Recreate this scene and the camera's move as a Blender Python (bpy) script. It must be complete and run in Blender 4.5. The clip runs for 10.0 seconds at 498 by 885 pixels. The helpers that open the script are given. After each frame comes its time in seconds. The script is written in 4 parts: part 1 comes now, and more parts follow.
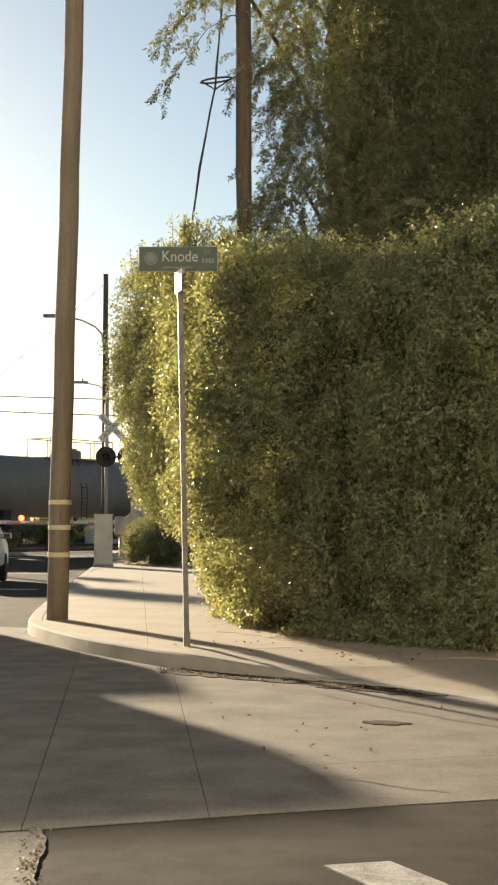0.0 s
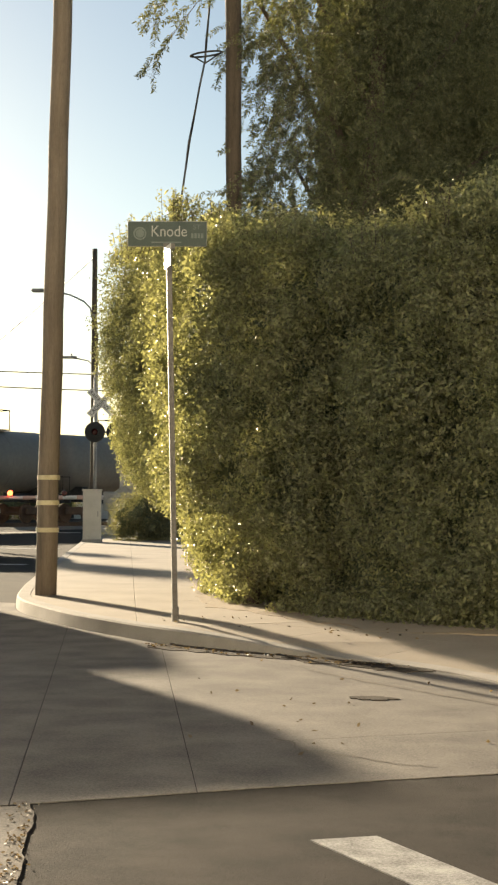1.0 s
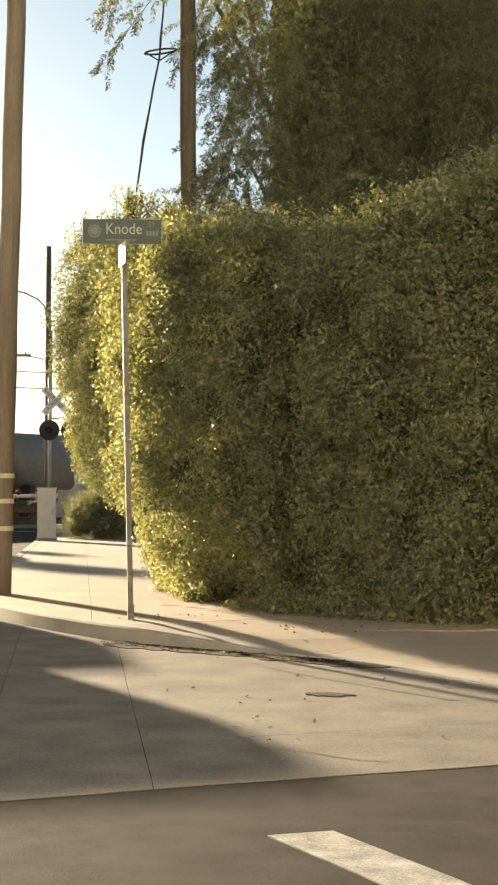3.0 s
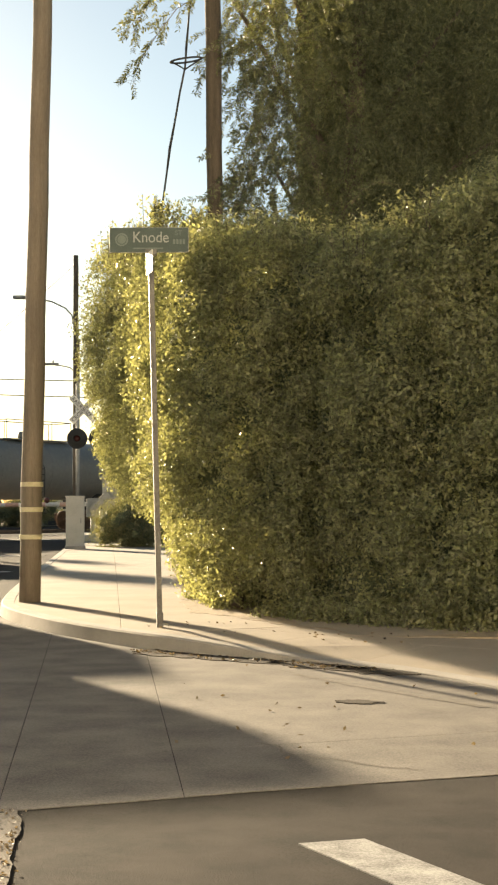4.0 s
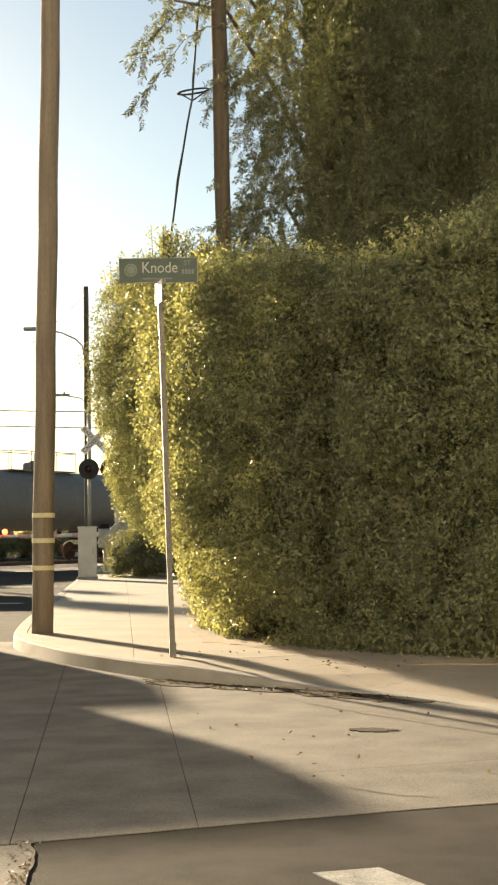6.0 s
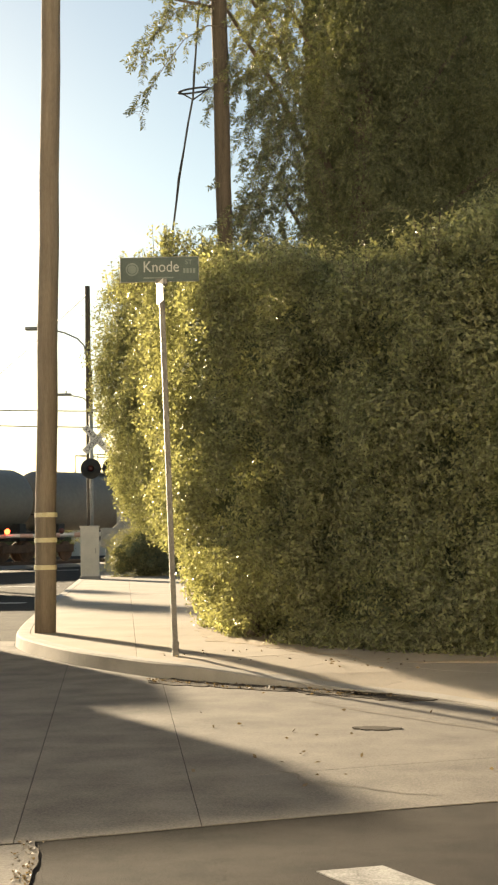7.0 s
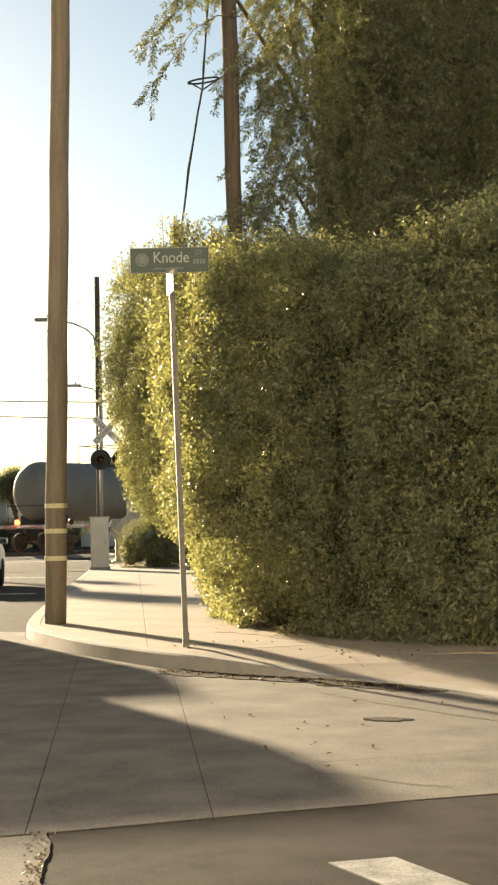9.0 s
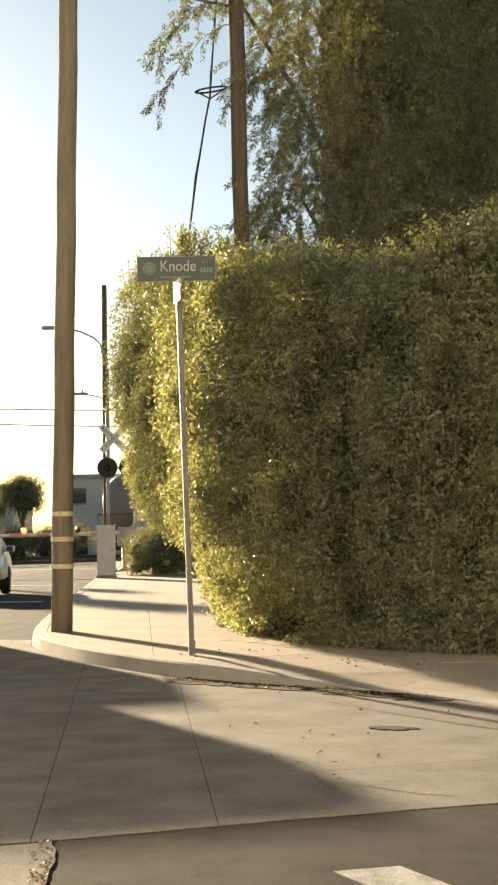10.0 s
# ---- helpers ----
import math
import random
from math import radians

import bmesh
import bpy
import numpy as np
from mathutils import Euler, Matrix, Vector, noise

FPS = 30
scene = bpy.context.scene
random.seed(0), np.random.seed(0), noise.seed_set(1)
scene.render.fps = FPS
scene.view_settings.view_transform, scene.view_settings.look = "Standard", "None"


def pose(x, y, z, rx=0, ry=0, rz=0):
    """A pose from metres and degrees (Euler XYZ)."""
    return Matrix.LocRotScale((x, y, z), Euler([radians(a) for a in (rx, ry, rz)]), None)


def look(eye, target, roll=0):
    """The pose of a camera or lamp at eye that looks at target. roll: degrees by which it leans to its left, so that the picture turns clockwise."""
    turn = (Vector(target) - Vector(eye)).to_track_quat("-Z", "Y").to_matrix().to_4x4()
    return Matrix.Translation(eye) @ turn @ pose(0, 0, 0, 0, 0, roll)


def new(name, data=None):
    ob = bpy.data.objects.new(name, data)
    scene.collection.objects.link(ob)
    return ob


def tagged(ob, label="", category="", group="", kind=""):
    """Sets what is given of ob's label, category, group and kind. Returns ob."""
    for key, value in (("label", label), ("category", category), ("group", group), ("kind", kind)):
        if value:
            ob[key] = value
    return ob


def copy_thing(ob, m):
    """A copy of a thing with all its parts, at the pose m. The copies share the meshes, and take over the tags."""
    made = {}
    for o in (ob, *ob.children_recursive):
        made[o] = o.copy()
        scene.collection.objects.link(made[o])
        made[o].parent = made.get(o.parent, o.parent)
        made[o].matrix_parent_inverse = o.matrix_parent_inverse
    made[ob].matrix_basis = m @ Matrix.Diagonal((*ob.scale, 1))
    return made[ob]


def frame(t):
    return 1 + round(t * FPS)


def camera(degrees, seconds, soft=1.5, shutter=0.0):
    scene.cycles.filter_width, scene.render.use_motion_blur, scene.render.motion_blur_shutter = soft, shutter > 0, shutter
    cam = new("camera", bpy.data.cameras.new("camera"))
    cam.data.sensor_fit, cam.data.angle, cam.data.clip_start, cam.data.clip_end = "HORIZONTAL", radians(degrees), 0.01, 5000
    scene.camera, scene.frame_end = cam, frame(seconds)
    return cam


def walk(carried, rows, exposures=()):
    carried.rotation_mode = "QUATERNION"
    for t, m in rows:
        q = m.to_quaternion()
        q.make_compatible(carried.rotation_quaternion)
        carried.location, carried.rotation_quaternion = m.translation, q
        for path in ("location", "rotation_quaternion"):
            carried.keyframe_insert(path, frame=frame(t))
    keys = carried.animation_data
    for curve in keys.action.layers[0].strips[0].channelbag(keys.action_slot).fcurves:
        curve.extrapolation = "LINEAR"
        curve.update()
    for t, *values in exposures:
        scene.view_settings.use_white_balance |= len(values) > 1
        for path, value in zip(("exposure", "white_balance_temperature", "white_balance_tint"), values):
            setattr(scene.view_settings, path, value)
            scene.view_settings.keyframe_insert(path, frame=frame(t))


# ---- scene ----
# ---------------------------------------------------------------- camera
cam = camera(19.25, 10.0, soft=2.3)

# seconds, eye x y z, turn to the right, tilt up, lean to the left (degrees)
PATH = [
    (0.0, 0.008, 0.010, 1.102, -0.645, 3.336, 0.059),
    (0.5, 0.008, 0.011, 1.103, -0.546, 2.735, 0.138),
    (1.0, 0.010, 0.017, 1.104, -0.216, 2.386, 0.198),
    (1.5, 0.012, 0.011, 1.104, 0.424, 2.249, 0.227),
    (2.0, 0.014, 0.002, 1.103, 1.138, 2.246, 0.191),
    (2.2, 0.013, 0.002, 1.103, 1.380, 2.270, 0.165),
    (2.75, 0.008, 0.003, 1.101, 1.580, 2.305, 0.040),
    (3.3, 0.003, 0.004, 1.099, 1.390, 2.360, -0.095),
    (3.5, 0.001, 0.005, 1.099, 1.146, 2.442, -0.139),
    (4.0, 0.001, 0.003, 1.101, 0.475, 2.596, -0.277),
    (4.5, -0.000, -0.000, 1.100, 0.000, 2.862, -0.400),
    (5.0, -0.000, 0.002, 1.100, -0.144, 3.184, -0.544),
    (5.5, 0.007, -0.001, 1.100, -0.062, 3.503, -0.766),
    (5.7, 0.007, -0.002, 1.099, 0.000, 3.610, -0.830),
    (6.25, 0.008, -0.005, 1.098, 0.040, 3.760, -0.980),
    (6.8, 0.008, -0.006, 1.098, 0.020, 3.735, -1.085),
    (7.0, 0.008, -0.006, 1.098, -0.043, 3.680, -1.119),
    (7.5, 0.006, 0.000, 1.095, -0.179, 3.508, -1.131),
    (8.0, 0.004, 0.007, 1.099, -0.280, 3.331, -1.157),
    (8.5, 0.001, 0.006, 1.101, -0.349, 3.254, -1.158),
    (9.0, 0.000, 0.009, 1.099, -0.417, 3.329, -1.138),
    (9.5, 0.003, 0.002, 1.099, -0.516, 3.491, -1.143),
    (10.0, 0.004, 0.000, 1.099, -0.679, 3.663, -1.014),
]


def aim(x, y, z, turn, tilt, lean):
    a, b = radians(turn), radians(tilt)
    way = Vector((math.sin(a) * math.cos(b), math.cos(a) * math.cos(b), math.sin(b)))
    return look((x, y, z), Vector((x, y, z)) + 100 * way, lean)


walk(cam, [(t, aim(*row)) for t, *row in PATH],
     exposures=[(0.0, 1.72, 7900, 9), (2.0, 1.80, 8200, 9), (3.5, 2.08, 8600, 9), (4.5, 2.0, 8500, 9), (10.0, 1.98, 8500, 9)])

# ---------------------------------------------------------------- world and sun
SUN_TURN, SUN_HEIGHT = 28.0, 12.5     # degrees to the left of +y, degrees above the horizon
world = bpy.data.worlds.new("sky")
scene.world = world
world.use_nodes = True
wn = world.node_tree.nodes
sky = wn.new("ShaderNodeTexSky")
sky.sky_type = "NISHITA"
sky.sun_disc = False
sky.sun_elevation = radians(SUN_HEIGHT)
sky.sun_rotation = radians(-SUN_TURN)
sky.air_density, sky.dust_density, sky.ozone_density = 1.0, 0.4, 2.4
wn["Background"].inputs["Strength"].default_value = 0.048
world.node_tree.links.new(sky.outputs[0], wn["Background"].inputs["Color"])

sun_data = bpy.data.lights.new("sun", "SUN")
sun_data.energy, sun_data.angle, sun_data.color = 4.5, radians(1.1), (1.0, 0.90, 0.75)
sun = new("sun", sun_data)
toward = Vector((-math.sin(radians(SUN_TURN)) * math.cos(radians(SUN_HEIGHT)),
                 math.cos(radians(SUN_TURN)) * math.cos(radians(SUN_HEIGHT)), math.sin(radians(SUN_HEIGHT))))
sun.matrix_world = look(toward * 60, (0, 0, 0))

# ---------------------------------------------------------------- materials


def material(name, rough=0.8, metal=0.0, spec=0.5):
    m = bpy.data.materials.new(name)
    m.use_nodes = True
    b = m.node_tree.nodes["Principled BSDF"]
    b.inputs["Roughness"].default_value = rough
    b.inputs["Metallic"].default_value = metal
    b.inputs["Specular IOR Level"].default_value = spec
    return m, m.node_tree.nodes, m.node_tree.links, b


def noisy(name, dark, light, scale=4.0, fine=60.0, rough=0.8, metal=0.0, bump=0.3, depth=0.01, spec=0.4, stretch=(1, 1, 1)):
    """Two scales of noise between two colours, with a fine bump, in metres."""
    m, n, l, b = material(name, rough, metal, spec)
    at = n.new("ShaderNodeTexCoord")
    mp = n.new("ShaderNodeMapping")
    mp.inputs["Scale"].default_value = stretch
    l.new(at.outputs["Object"], mp.inputs["Vector"])
    big, small = n.new("ShaderNodeTexNoise"), n.new("ShaderNodeTexNoise")
    big.inputs["Scale"].default_value, big.inputs["Detail"].default_value = scale, 5
    small.inputs["Scale"].default_value, small.inputs["Detail"].default_value = fine, 4
    for q in (big, small):
        l.new(mp.outputs[0], q.inputs["Vector"])
    mix = n.new("ShaderNodeMath")
    mix.operation = "MULTIPLY_ADD"
    l.new(small.outputs["Fac"], mix.inputs[0])
    mix.inputs[1].default_value = 0.5
    half = n.new("ShaderNodeMath")
    half.operation = "MULTIPLY"
    half.inputs[1].default_value = 0.5
    l.new(big.outputs["Fac"], half.inputs[0])
    l.new(half.outputs[0], mix.inputs[2])
    ramp = n.new("ShaderNodeValToRGB")
    ramp.color_ramp.elements[0].position, ramp.color_ramp.elements[1].position = 0.36, 0.64
    ramp.color_ramp.elements[0].color, ramp.color_ramp.elements[1].color = (*dark, 1), (*light, 1)
    l.new(mix.outputs[0], ramp.inputs[0])
    l.new(ramp.outputs[0], b.inputs["Base Color"])
    bp = n.new("ShaderNodeBump")
    bp.inputs["Strength"].default_value, bp.inputs["Distance"].default_value = bump, depth
    l.new(small.outputs["Fac"], bp.inputs["Height"])
    l.new(bp.outputs[0], b.inputs["Normal"])
    return m


def leafy(name, dark, light, glow=0.35, rough=0.55):
    """A leaf: each one takes its own shade, and lets light through."""
    m, n, l, b = material(name, rough, 0, 0.35)
    geo = n.new("ShaderNodeNewGeometry")
    ramp = n.new("ShaderNodeValToRGB")
    ramp.color_ramp.elements[0].color, ramp.color_ramp.elements[1].color = (*dark, 1), (*light, 1)
    l.new(geo.outputs["Random Per Island"], ramp.inputs[0])
    l.new(ramp.outputs[0], b.inputs["Base Color"])
    tl = n.new("ShaderNodeBsdfTranslucent")
    warm = n.new("ShaderNodeMix")
    warm.data_type, warm.blend_type = "RGBA", "MULTIPLY"
    warm.inputs["Factor"].default_value = 1.0
    l.new(ramp.outputs[0], warm.inputs["A"])
    warm.inputs["B"].default_value = (1.75, 1.62, 0.9, 1)
    l.new(warm.outputs["Result"], tl.inputs["Color"])
    mx = n.new("ShaderNodeMixShader")
    mx.inputs[0].default_value = glow
    l.new(b.outputs[0], mx.inputs[1])
    l.new(tl.outputs[0], mx.inputs[2])
    l.new(mx.outputs[0], n["Material Output"].inputs["Surface"])
    return m


def glowing(name, colour, strength):
    m, n, l, b = material(name, 0.4)
    b.inputs["Base Color"].default_value = (*colour, 1)
    b.inputs["Emission Color"].default_value = (*colour, 1)
    b.inputs["Emission Strength"].default_value = strength
    return m


ASPHALT = noisy("asphalt", (0.008, 0.0066, 0.0053), (0.036, 0.0290, 0.0232), 3.2, 120, 0.95, 0, 0.6, 0.006, 0.12)
EARTH = noisy("dry earth", (0.20, 0.15, 0.10), (0.34, 0.27, 0.19), 0.8, 20, 0.95, 0, 0.5, 0.02)
CONCRETE = noisy("worn concrete", (0.088, 0.079, 0.070), (0.195, 0.174, 0.150), 2.4, 90, 0.9, 0, 0.45, 0.005, 0.2)
WALKWAY = noisy("pale concrete paving", (0.215, 0.176, 0.134), (0.295, 0.247, 0.192), 1.4, 80, 0.88, 0, 0.3, 0.004)
KERB = noisy("kerb concrete", (0.20, 0.183, 0.162), (0.30, 0.275, 0.243), 2.6, 110, 0.9, 0, 0.4, 0.005)
JOINT = noisy("joint filled with dirt", (0.07, 0.058, 0.047), (0.14, 0.118, 0.095), 6, 120, 0.95)
WET_DIRT = noisy("damp gutter dirt", (0.022, 0.018, 0.014), (0.075, 0.060, 0.046), 7, 90, 0.9, 0, 0.8, 0.01, 0.15)
PAINT = noisy("worn white road paint", (0.11, 0.106, 0.099), (0.40, 0.39, 0.372), 7, 120, 0.7, 0, 0.3, 0.003)
WOOD = noisy("weathered pole wood", (0.13, 0.104, 0.078), (0.24, 0.193, 0.147), 3, 40, 0.85, 0, 0.6, 0.006, 0.3, (6, 6, 0.35))
DARK_WOOD = noisy("darker pole wood", (0.055, 0.042, 0.030), (0.125, 0.098, 0.072), 3, 40, 0.85, 0, 0.6, 0.006, 0.3, (6, 6, 0.35))
STEEL = noisy("galvanised steel", (0.10, 0.094, 0.086), (0.165, 0.157, 0.143), 5, 60, 0.55, 0.5, 0.1)

# ---------------------------------------------------------------- building helpers


def mesh_of(name, verts, faces, mat, parent=None, smooth=False):
    me = bpy.data.meshes.new(name)
    me.from_pydata([tuple(v) for v in verts], [], faces)
    me.update()
    if mat is not None:
        me.materials.append(mat)
    if smooth:
        me.polygons.foreach_set("use_smooth", [True] * len(me.polygons))
    ob = new(name, me)
    ob.parent = parent
    return ob


def part(name, bm, mat, parent=None, label="", smooth=False):
    me = bpy.data.meshes.new(name)
    bmesh.ops.recalc_face_normals(bm, faces=bm.faces[:])
    bm.to_mesh(me)
    bm.free()
    me.materials.append(mat)
    if smooth:
        for p in me.polygons:
            p.use_smooth = True
    ob = new(name, me)
    ob.parent = parent
    if label:
        ob["label"] = label
    return ob


def box(x0, y0, z0, x1, y1, z1, bevel=0.0, bm=None, m=None):
    own = bmesh.new()
    bmesh.ops.create_cube(own, size=1)
    for v in own.verts:
        v.co = Vector(((v.co.x + 0.5) * (x1 - x0) + x0, (v.co.y + 0.5) * (y1 - y0) + y0, (v.co.z + 0.5) * (z1 - z0) + z0))
    if bevel:
        bmesh.ops.bevel(own, geom=own.edges[:], offset=bevel, segments=2, affect="EDGES", profile=0.5)
    if m is not None:
        bmesh.ops.transform(own, matrix=m, verts=own.verts[:])
    return merge(own, bm)


def merge(own, bm):
    if bm is None:
        return own
    me = bpy.data.meshes.new("scratch")
    own.to_mesh(me)
    own.free()
    bm.from_mesh(me)
    bpy.data.meshes.remove(me)
    return bm


def rod(points, radius, sides=8, bm=None, closed=False):
    """A tube along points; radius is one number, or one a point."""
    own = bmesh.new() if bm is None else bm
    pts = [Vector(p) for p in points]
    n = len(pts)
    rad = radius if isinstance(radius, (list, tuple)) else [radius] * n
    rings = []
    for i, p in enumerate(pts):
        a = pts[(i - 1) % n] if closed or i else pts[0]
        b = pts[(i + 1) % n] if closed or i < n - 1 else pts[-1]
        d = (b - a).normalized()
        side = d.cross(Vector((0, 0, 1)) if abs(d.z) < 0.95 else Vector((1, 0, 0))).normalized()
        up = side.cross(d)
        rings.append([own.verts.new(p + (side * math.cos(2 * math.pi * k / sides) + up * math.sin(2 * math.pi * k / sides)) * rad[i])
                      for k in range(sides)])
    for i in range(n if closed else n - 1):
        r, q = rings[i], rings[(i + 1) % n]
        for k in range(sides):
            own.faces.new((r[k], r[(k + 1) % sides], q[(k + 1) % sides], q[k]))
    if not closed:
        own.faces.new(rings[0][::-1])
        own.faces.new(rings[-1])
    return own


def lathe(profile, sides=24, bm=None, m=None):
    """Turns (radius, height) pairs round z; m then places it."""
    own = bmesh.new()
    rings = []
    for r, z in profile:
        rings.append([own.verts.new((r * math.cos(2 * math.pi * k / sides), r * math.sin(2 * math.pi * k / sides), z)) for k in range(sides)])
    for r, q in zip(rings, rings[1:]):
        for k in range(sides):
            own.faces.new((r[k], r[(k + 1) % sides], q[(k + 1) % sides], q[k]))
    own.faces.new(rings[0][::-1])
    own.faces.new(rings[-1])
    if m is not None:
        bmesh.ops.transform(own, matrix=m, verts=own.verts[:])
    return merge(own, bm)


def slab(name, outline, bottom, top, mat, parent=None, bevel=0.0):
    """A flat piece with the given outline (x, y) and thickness."""
    bm = bmesh.new()
    low = [bm.verts.new((x, y, bottom)) for x, y in outline]
    high = [bm.verts.new((x, y, top)) for x, y in outline]
    face = bm.faces.new(high)
    bm.faces.new(low[::-1])
    n = len(outline)
    for i in range(n):
        bm.faces.new((low[i], low[(i + 1) % n], high[(i + 1) % n], high[i]))
    if bevel:
        bmesh.ops.bevel(bm, geom=list(face.edges), offset=bevel, segments=1, affect="EDGES")
    return part(name, bm, mat, parent)


def cut(outline, p, q, gap=0.0):
    """What lies to the left of the line from p to q, drawn back by gap."""
    (px, py), (qx, qy) = p, q
    length = math.hypot(qx - px, qy - py)
    side = lambda c: ((qx - px) * (c[1] - py) - (qy - py) * (c[0] - px)) / length - gap
    out = []
    for a, b in zip(outline, outline[1:] + outline[:1]):
        sa, sb = side(a), side(b)
        if sa >= 0:
            out.append(a)
        if (sa > 0 > sb) or (sa < 0 < sb):
            f = sa / (sa - sb)
            out.append((a[0] + (b[0] - a[0]) * f, a[1] + (b[1] - a[1]) * f))
    return out


def pieces(outlines, lines, gap):
    """Splits outlines by each of the lines, leaving a joint."""
    for p, q in lines:
        nxt = []
        for o in outlines:
            for c in (cut(o, p, q, gap), cut(o, q, p, gap)):
                if len(c) > 2:
                    nxt.append(c)
        outlines = nxt
    return outlines


def empty(name, m=None):
    ob = new(name)
    if m is not None:
        ob.matrix_basis = m
    return ob


# ---------------------------------------------------------------- ground, road, kerb, pavement
ROAD = -0.13
ground = mesh_of("ground", [(-3000, -1500, -0.19), (3000, -1500, -0.19), (3000, 4000, -0.19), (-3000, 4000, -0.19)], [(0, 1, 2, 3)], EARTH)
tagged(ground, "dusty bare earth reaching to the horizon", "ground", kind="structure")
road = slab("road", [(-60, -40), (60, -40), (60, 14), (8, 22), (-2, 70), (-2, 160), (-22, 160), (-13.6, 54), (-12.4, 36), (-14, 26), (-60, 20)], -0.5, ROAD - 0.004, ASPHALT)
tagged(road, "worn grey-brown asphalt road at a street corner", "road", kind="structure")

KERB_LINE = [(-14.0, 147.0), (-6.34, 58.5), (-4.31, 34.3), (-3.3, 21.9), (-2.92, 18.2), (-2.72, 17.0), (-2.34, 15.95), (-1.9, 14.9),
             (-1.46, 14.1), (-0.89, 13.15), (-0.45, 12.66), (-0.02, 12.28), (0.35, 11.98), (0.70, 11.69), (1.0, 11.43), (1.24, 11.15), (1.50, 10.72), (1.71, 10.25), (2.3, 8.9), (3.0, 7.2), (4.7, 2.9), (6.8, -2.4), (8.8, -7.8)]


def rounded(line):
    """Cuts the corners of a line, but keeps its ends."""
    out = [line[0]]
    for a, b in zip(line, line[1:]):
        out += [(a[0] * 0.75 + b[0] * 0.25, a[1] * 0.75 + b[1] * 0.25), (a[0] * 0.25 + b[0] * 0.75, a[1] * 0.25 + b[1] * 0.75)]
    return out + [line[-1]]


KERB_LINE = rounded(rounded(KERB_LINE))
BACK_LINE = [(14.0, -7.8), (14.0, 60.0), (-3.0, 147.0)]

# the kerb: a rounded stone edge that drops to the gutter
def offset(line, d):
    out = []
    for i, p in enumerate(line):
        a, b = line[max(i - 1, 0)], line[min(i + 1, len(line) - 1)]
        t = Vector((b[0] - a[0], b[1] - a[1])).normalized()
        out.append((p[0] - t.y * d, p[1] + t.x * d))
    return out


def ramp(x, y):
    """How far the pavement dips where the kerb runs out into a ramp."""
    s = (x + 0.02) * 0.76 + (12.28 - y) * 0.65
    d = max(0.0, (x + 0.02) * 0.65 + (y - 12.28) * 0.76)
    f = min(1.0, max(0.0, (s + 1.1) / 2.5))
    return -0.120 * f * f * (3 - 2 * f) * max(0.0, 1 - d / 2.0)


def kerb():
    bm = bmesh.new()
    inner = offset(KERB_LINE, 0.16)
    near = offset(KERB_LINE, 0.02)
    foot = offset(KERB_LINE, -0.02)
    rows = [[(x, y, 0.004 + ramp(x, y)) for x, y in inner], [(x, y, 0.004 + ramp(x, y)) for x, y in near], [(x, y, -0.012 + 0.9 * ramp(x, y)) for x, y in KERB_LINE],
            [(x, y, ROAD - 0.05) for x, y in foot], [(x, y, ROAD - 0.05) for x, y in inner]]
    grid = [[bm.verts.new(p) for p in row] for row in rows]
    for a, b in zip(grid, grid[1:] + grid[:1]):
        for i in range(len(a) - 1):
            bm.faces.new((a[i], a[i + 1], b[i + 1], b[i]))
    ob = part("kerb", bm, KERB)
    return tagged(ob, "rounded grey concrete kerb round the street corner", "kerb", kind="structure")


kerb()

# pavement slabs with open joints over a bed of dirt
walk_outline = offset(KERB_LINE, 0.165) + BACK_LINE
pavement = slab("pavement", walk_outline, -0.4, -0.14, JOINT)
tagged(pavement, "pale concrete pavement with dark joints beside a hedge", "pavement", kind="structure")
along = Vector((-0.0865, 1.0)).normalized()
cross = Vector((along.y, -along.x))
lines = []
for k in range(14):
    c = Vector((-2.8, 16.6)) + along * (k * 1.85 if k < 10 else 16.65 + (k - 9) * 12)
    lines.append(((c - cross * 20)[:], (c + cross * 20)[:]))
c = Vector((-1.45, 18.0))
lines.append((c[:], (c + along * 60)[:]))
split = ((-3.0, 12.3), (6.0, 16.2))
street_part, corner_part = cut(walk_outline, *split, 0.003), cut(walk_outline, *split[::-1], 0.003)
for o in pieces([street_part], lines, 0.002):
    slab("paving_slab", o, -0.34, 0.0, WALKWAY, pavement, 0.002)
edge = Vector((0.76, -0.65))
side = Vector((0.65, 0.76))
corner_lines = []
for k in range(1, 3):
    c = Vector((-0.02, 12.28)) + side * 1.15 * k
    corner_lines.append(((c - edge * 30)[:], (c + edge * 30)[:]))
for k in range(-2, 12):
    c = Vector((-0.02, 12.28)) + edge * 1.15 * k
    corner_lines.append(((c - side * 30)[:], (c + side * 30)[:]))
for o in pieces([corner_part], corner_lines, 0.002):
    piece = slab("paving_slab", o, -0.34, 0.0, WALKWAY, pavement, 0.0)
    for v in piece.data.vertices:
        v.co.z += ramp(v.co.x, v.co.y)

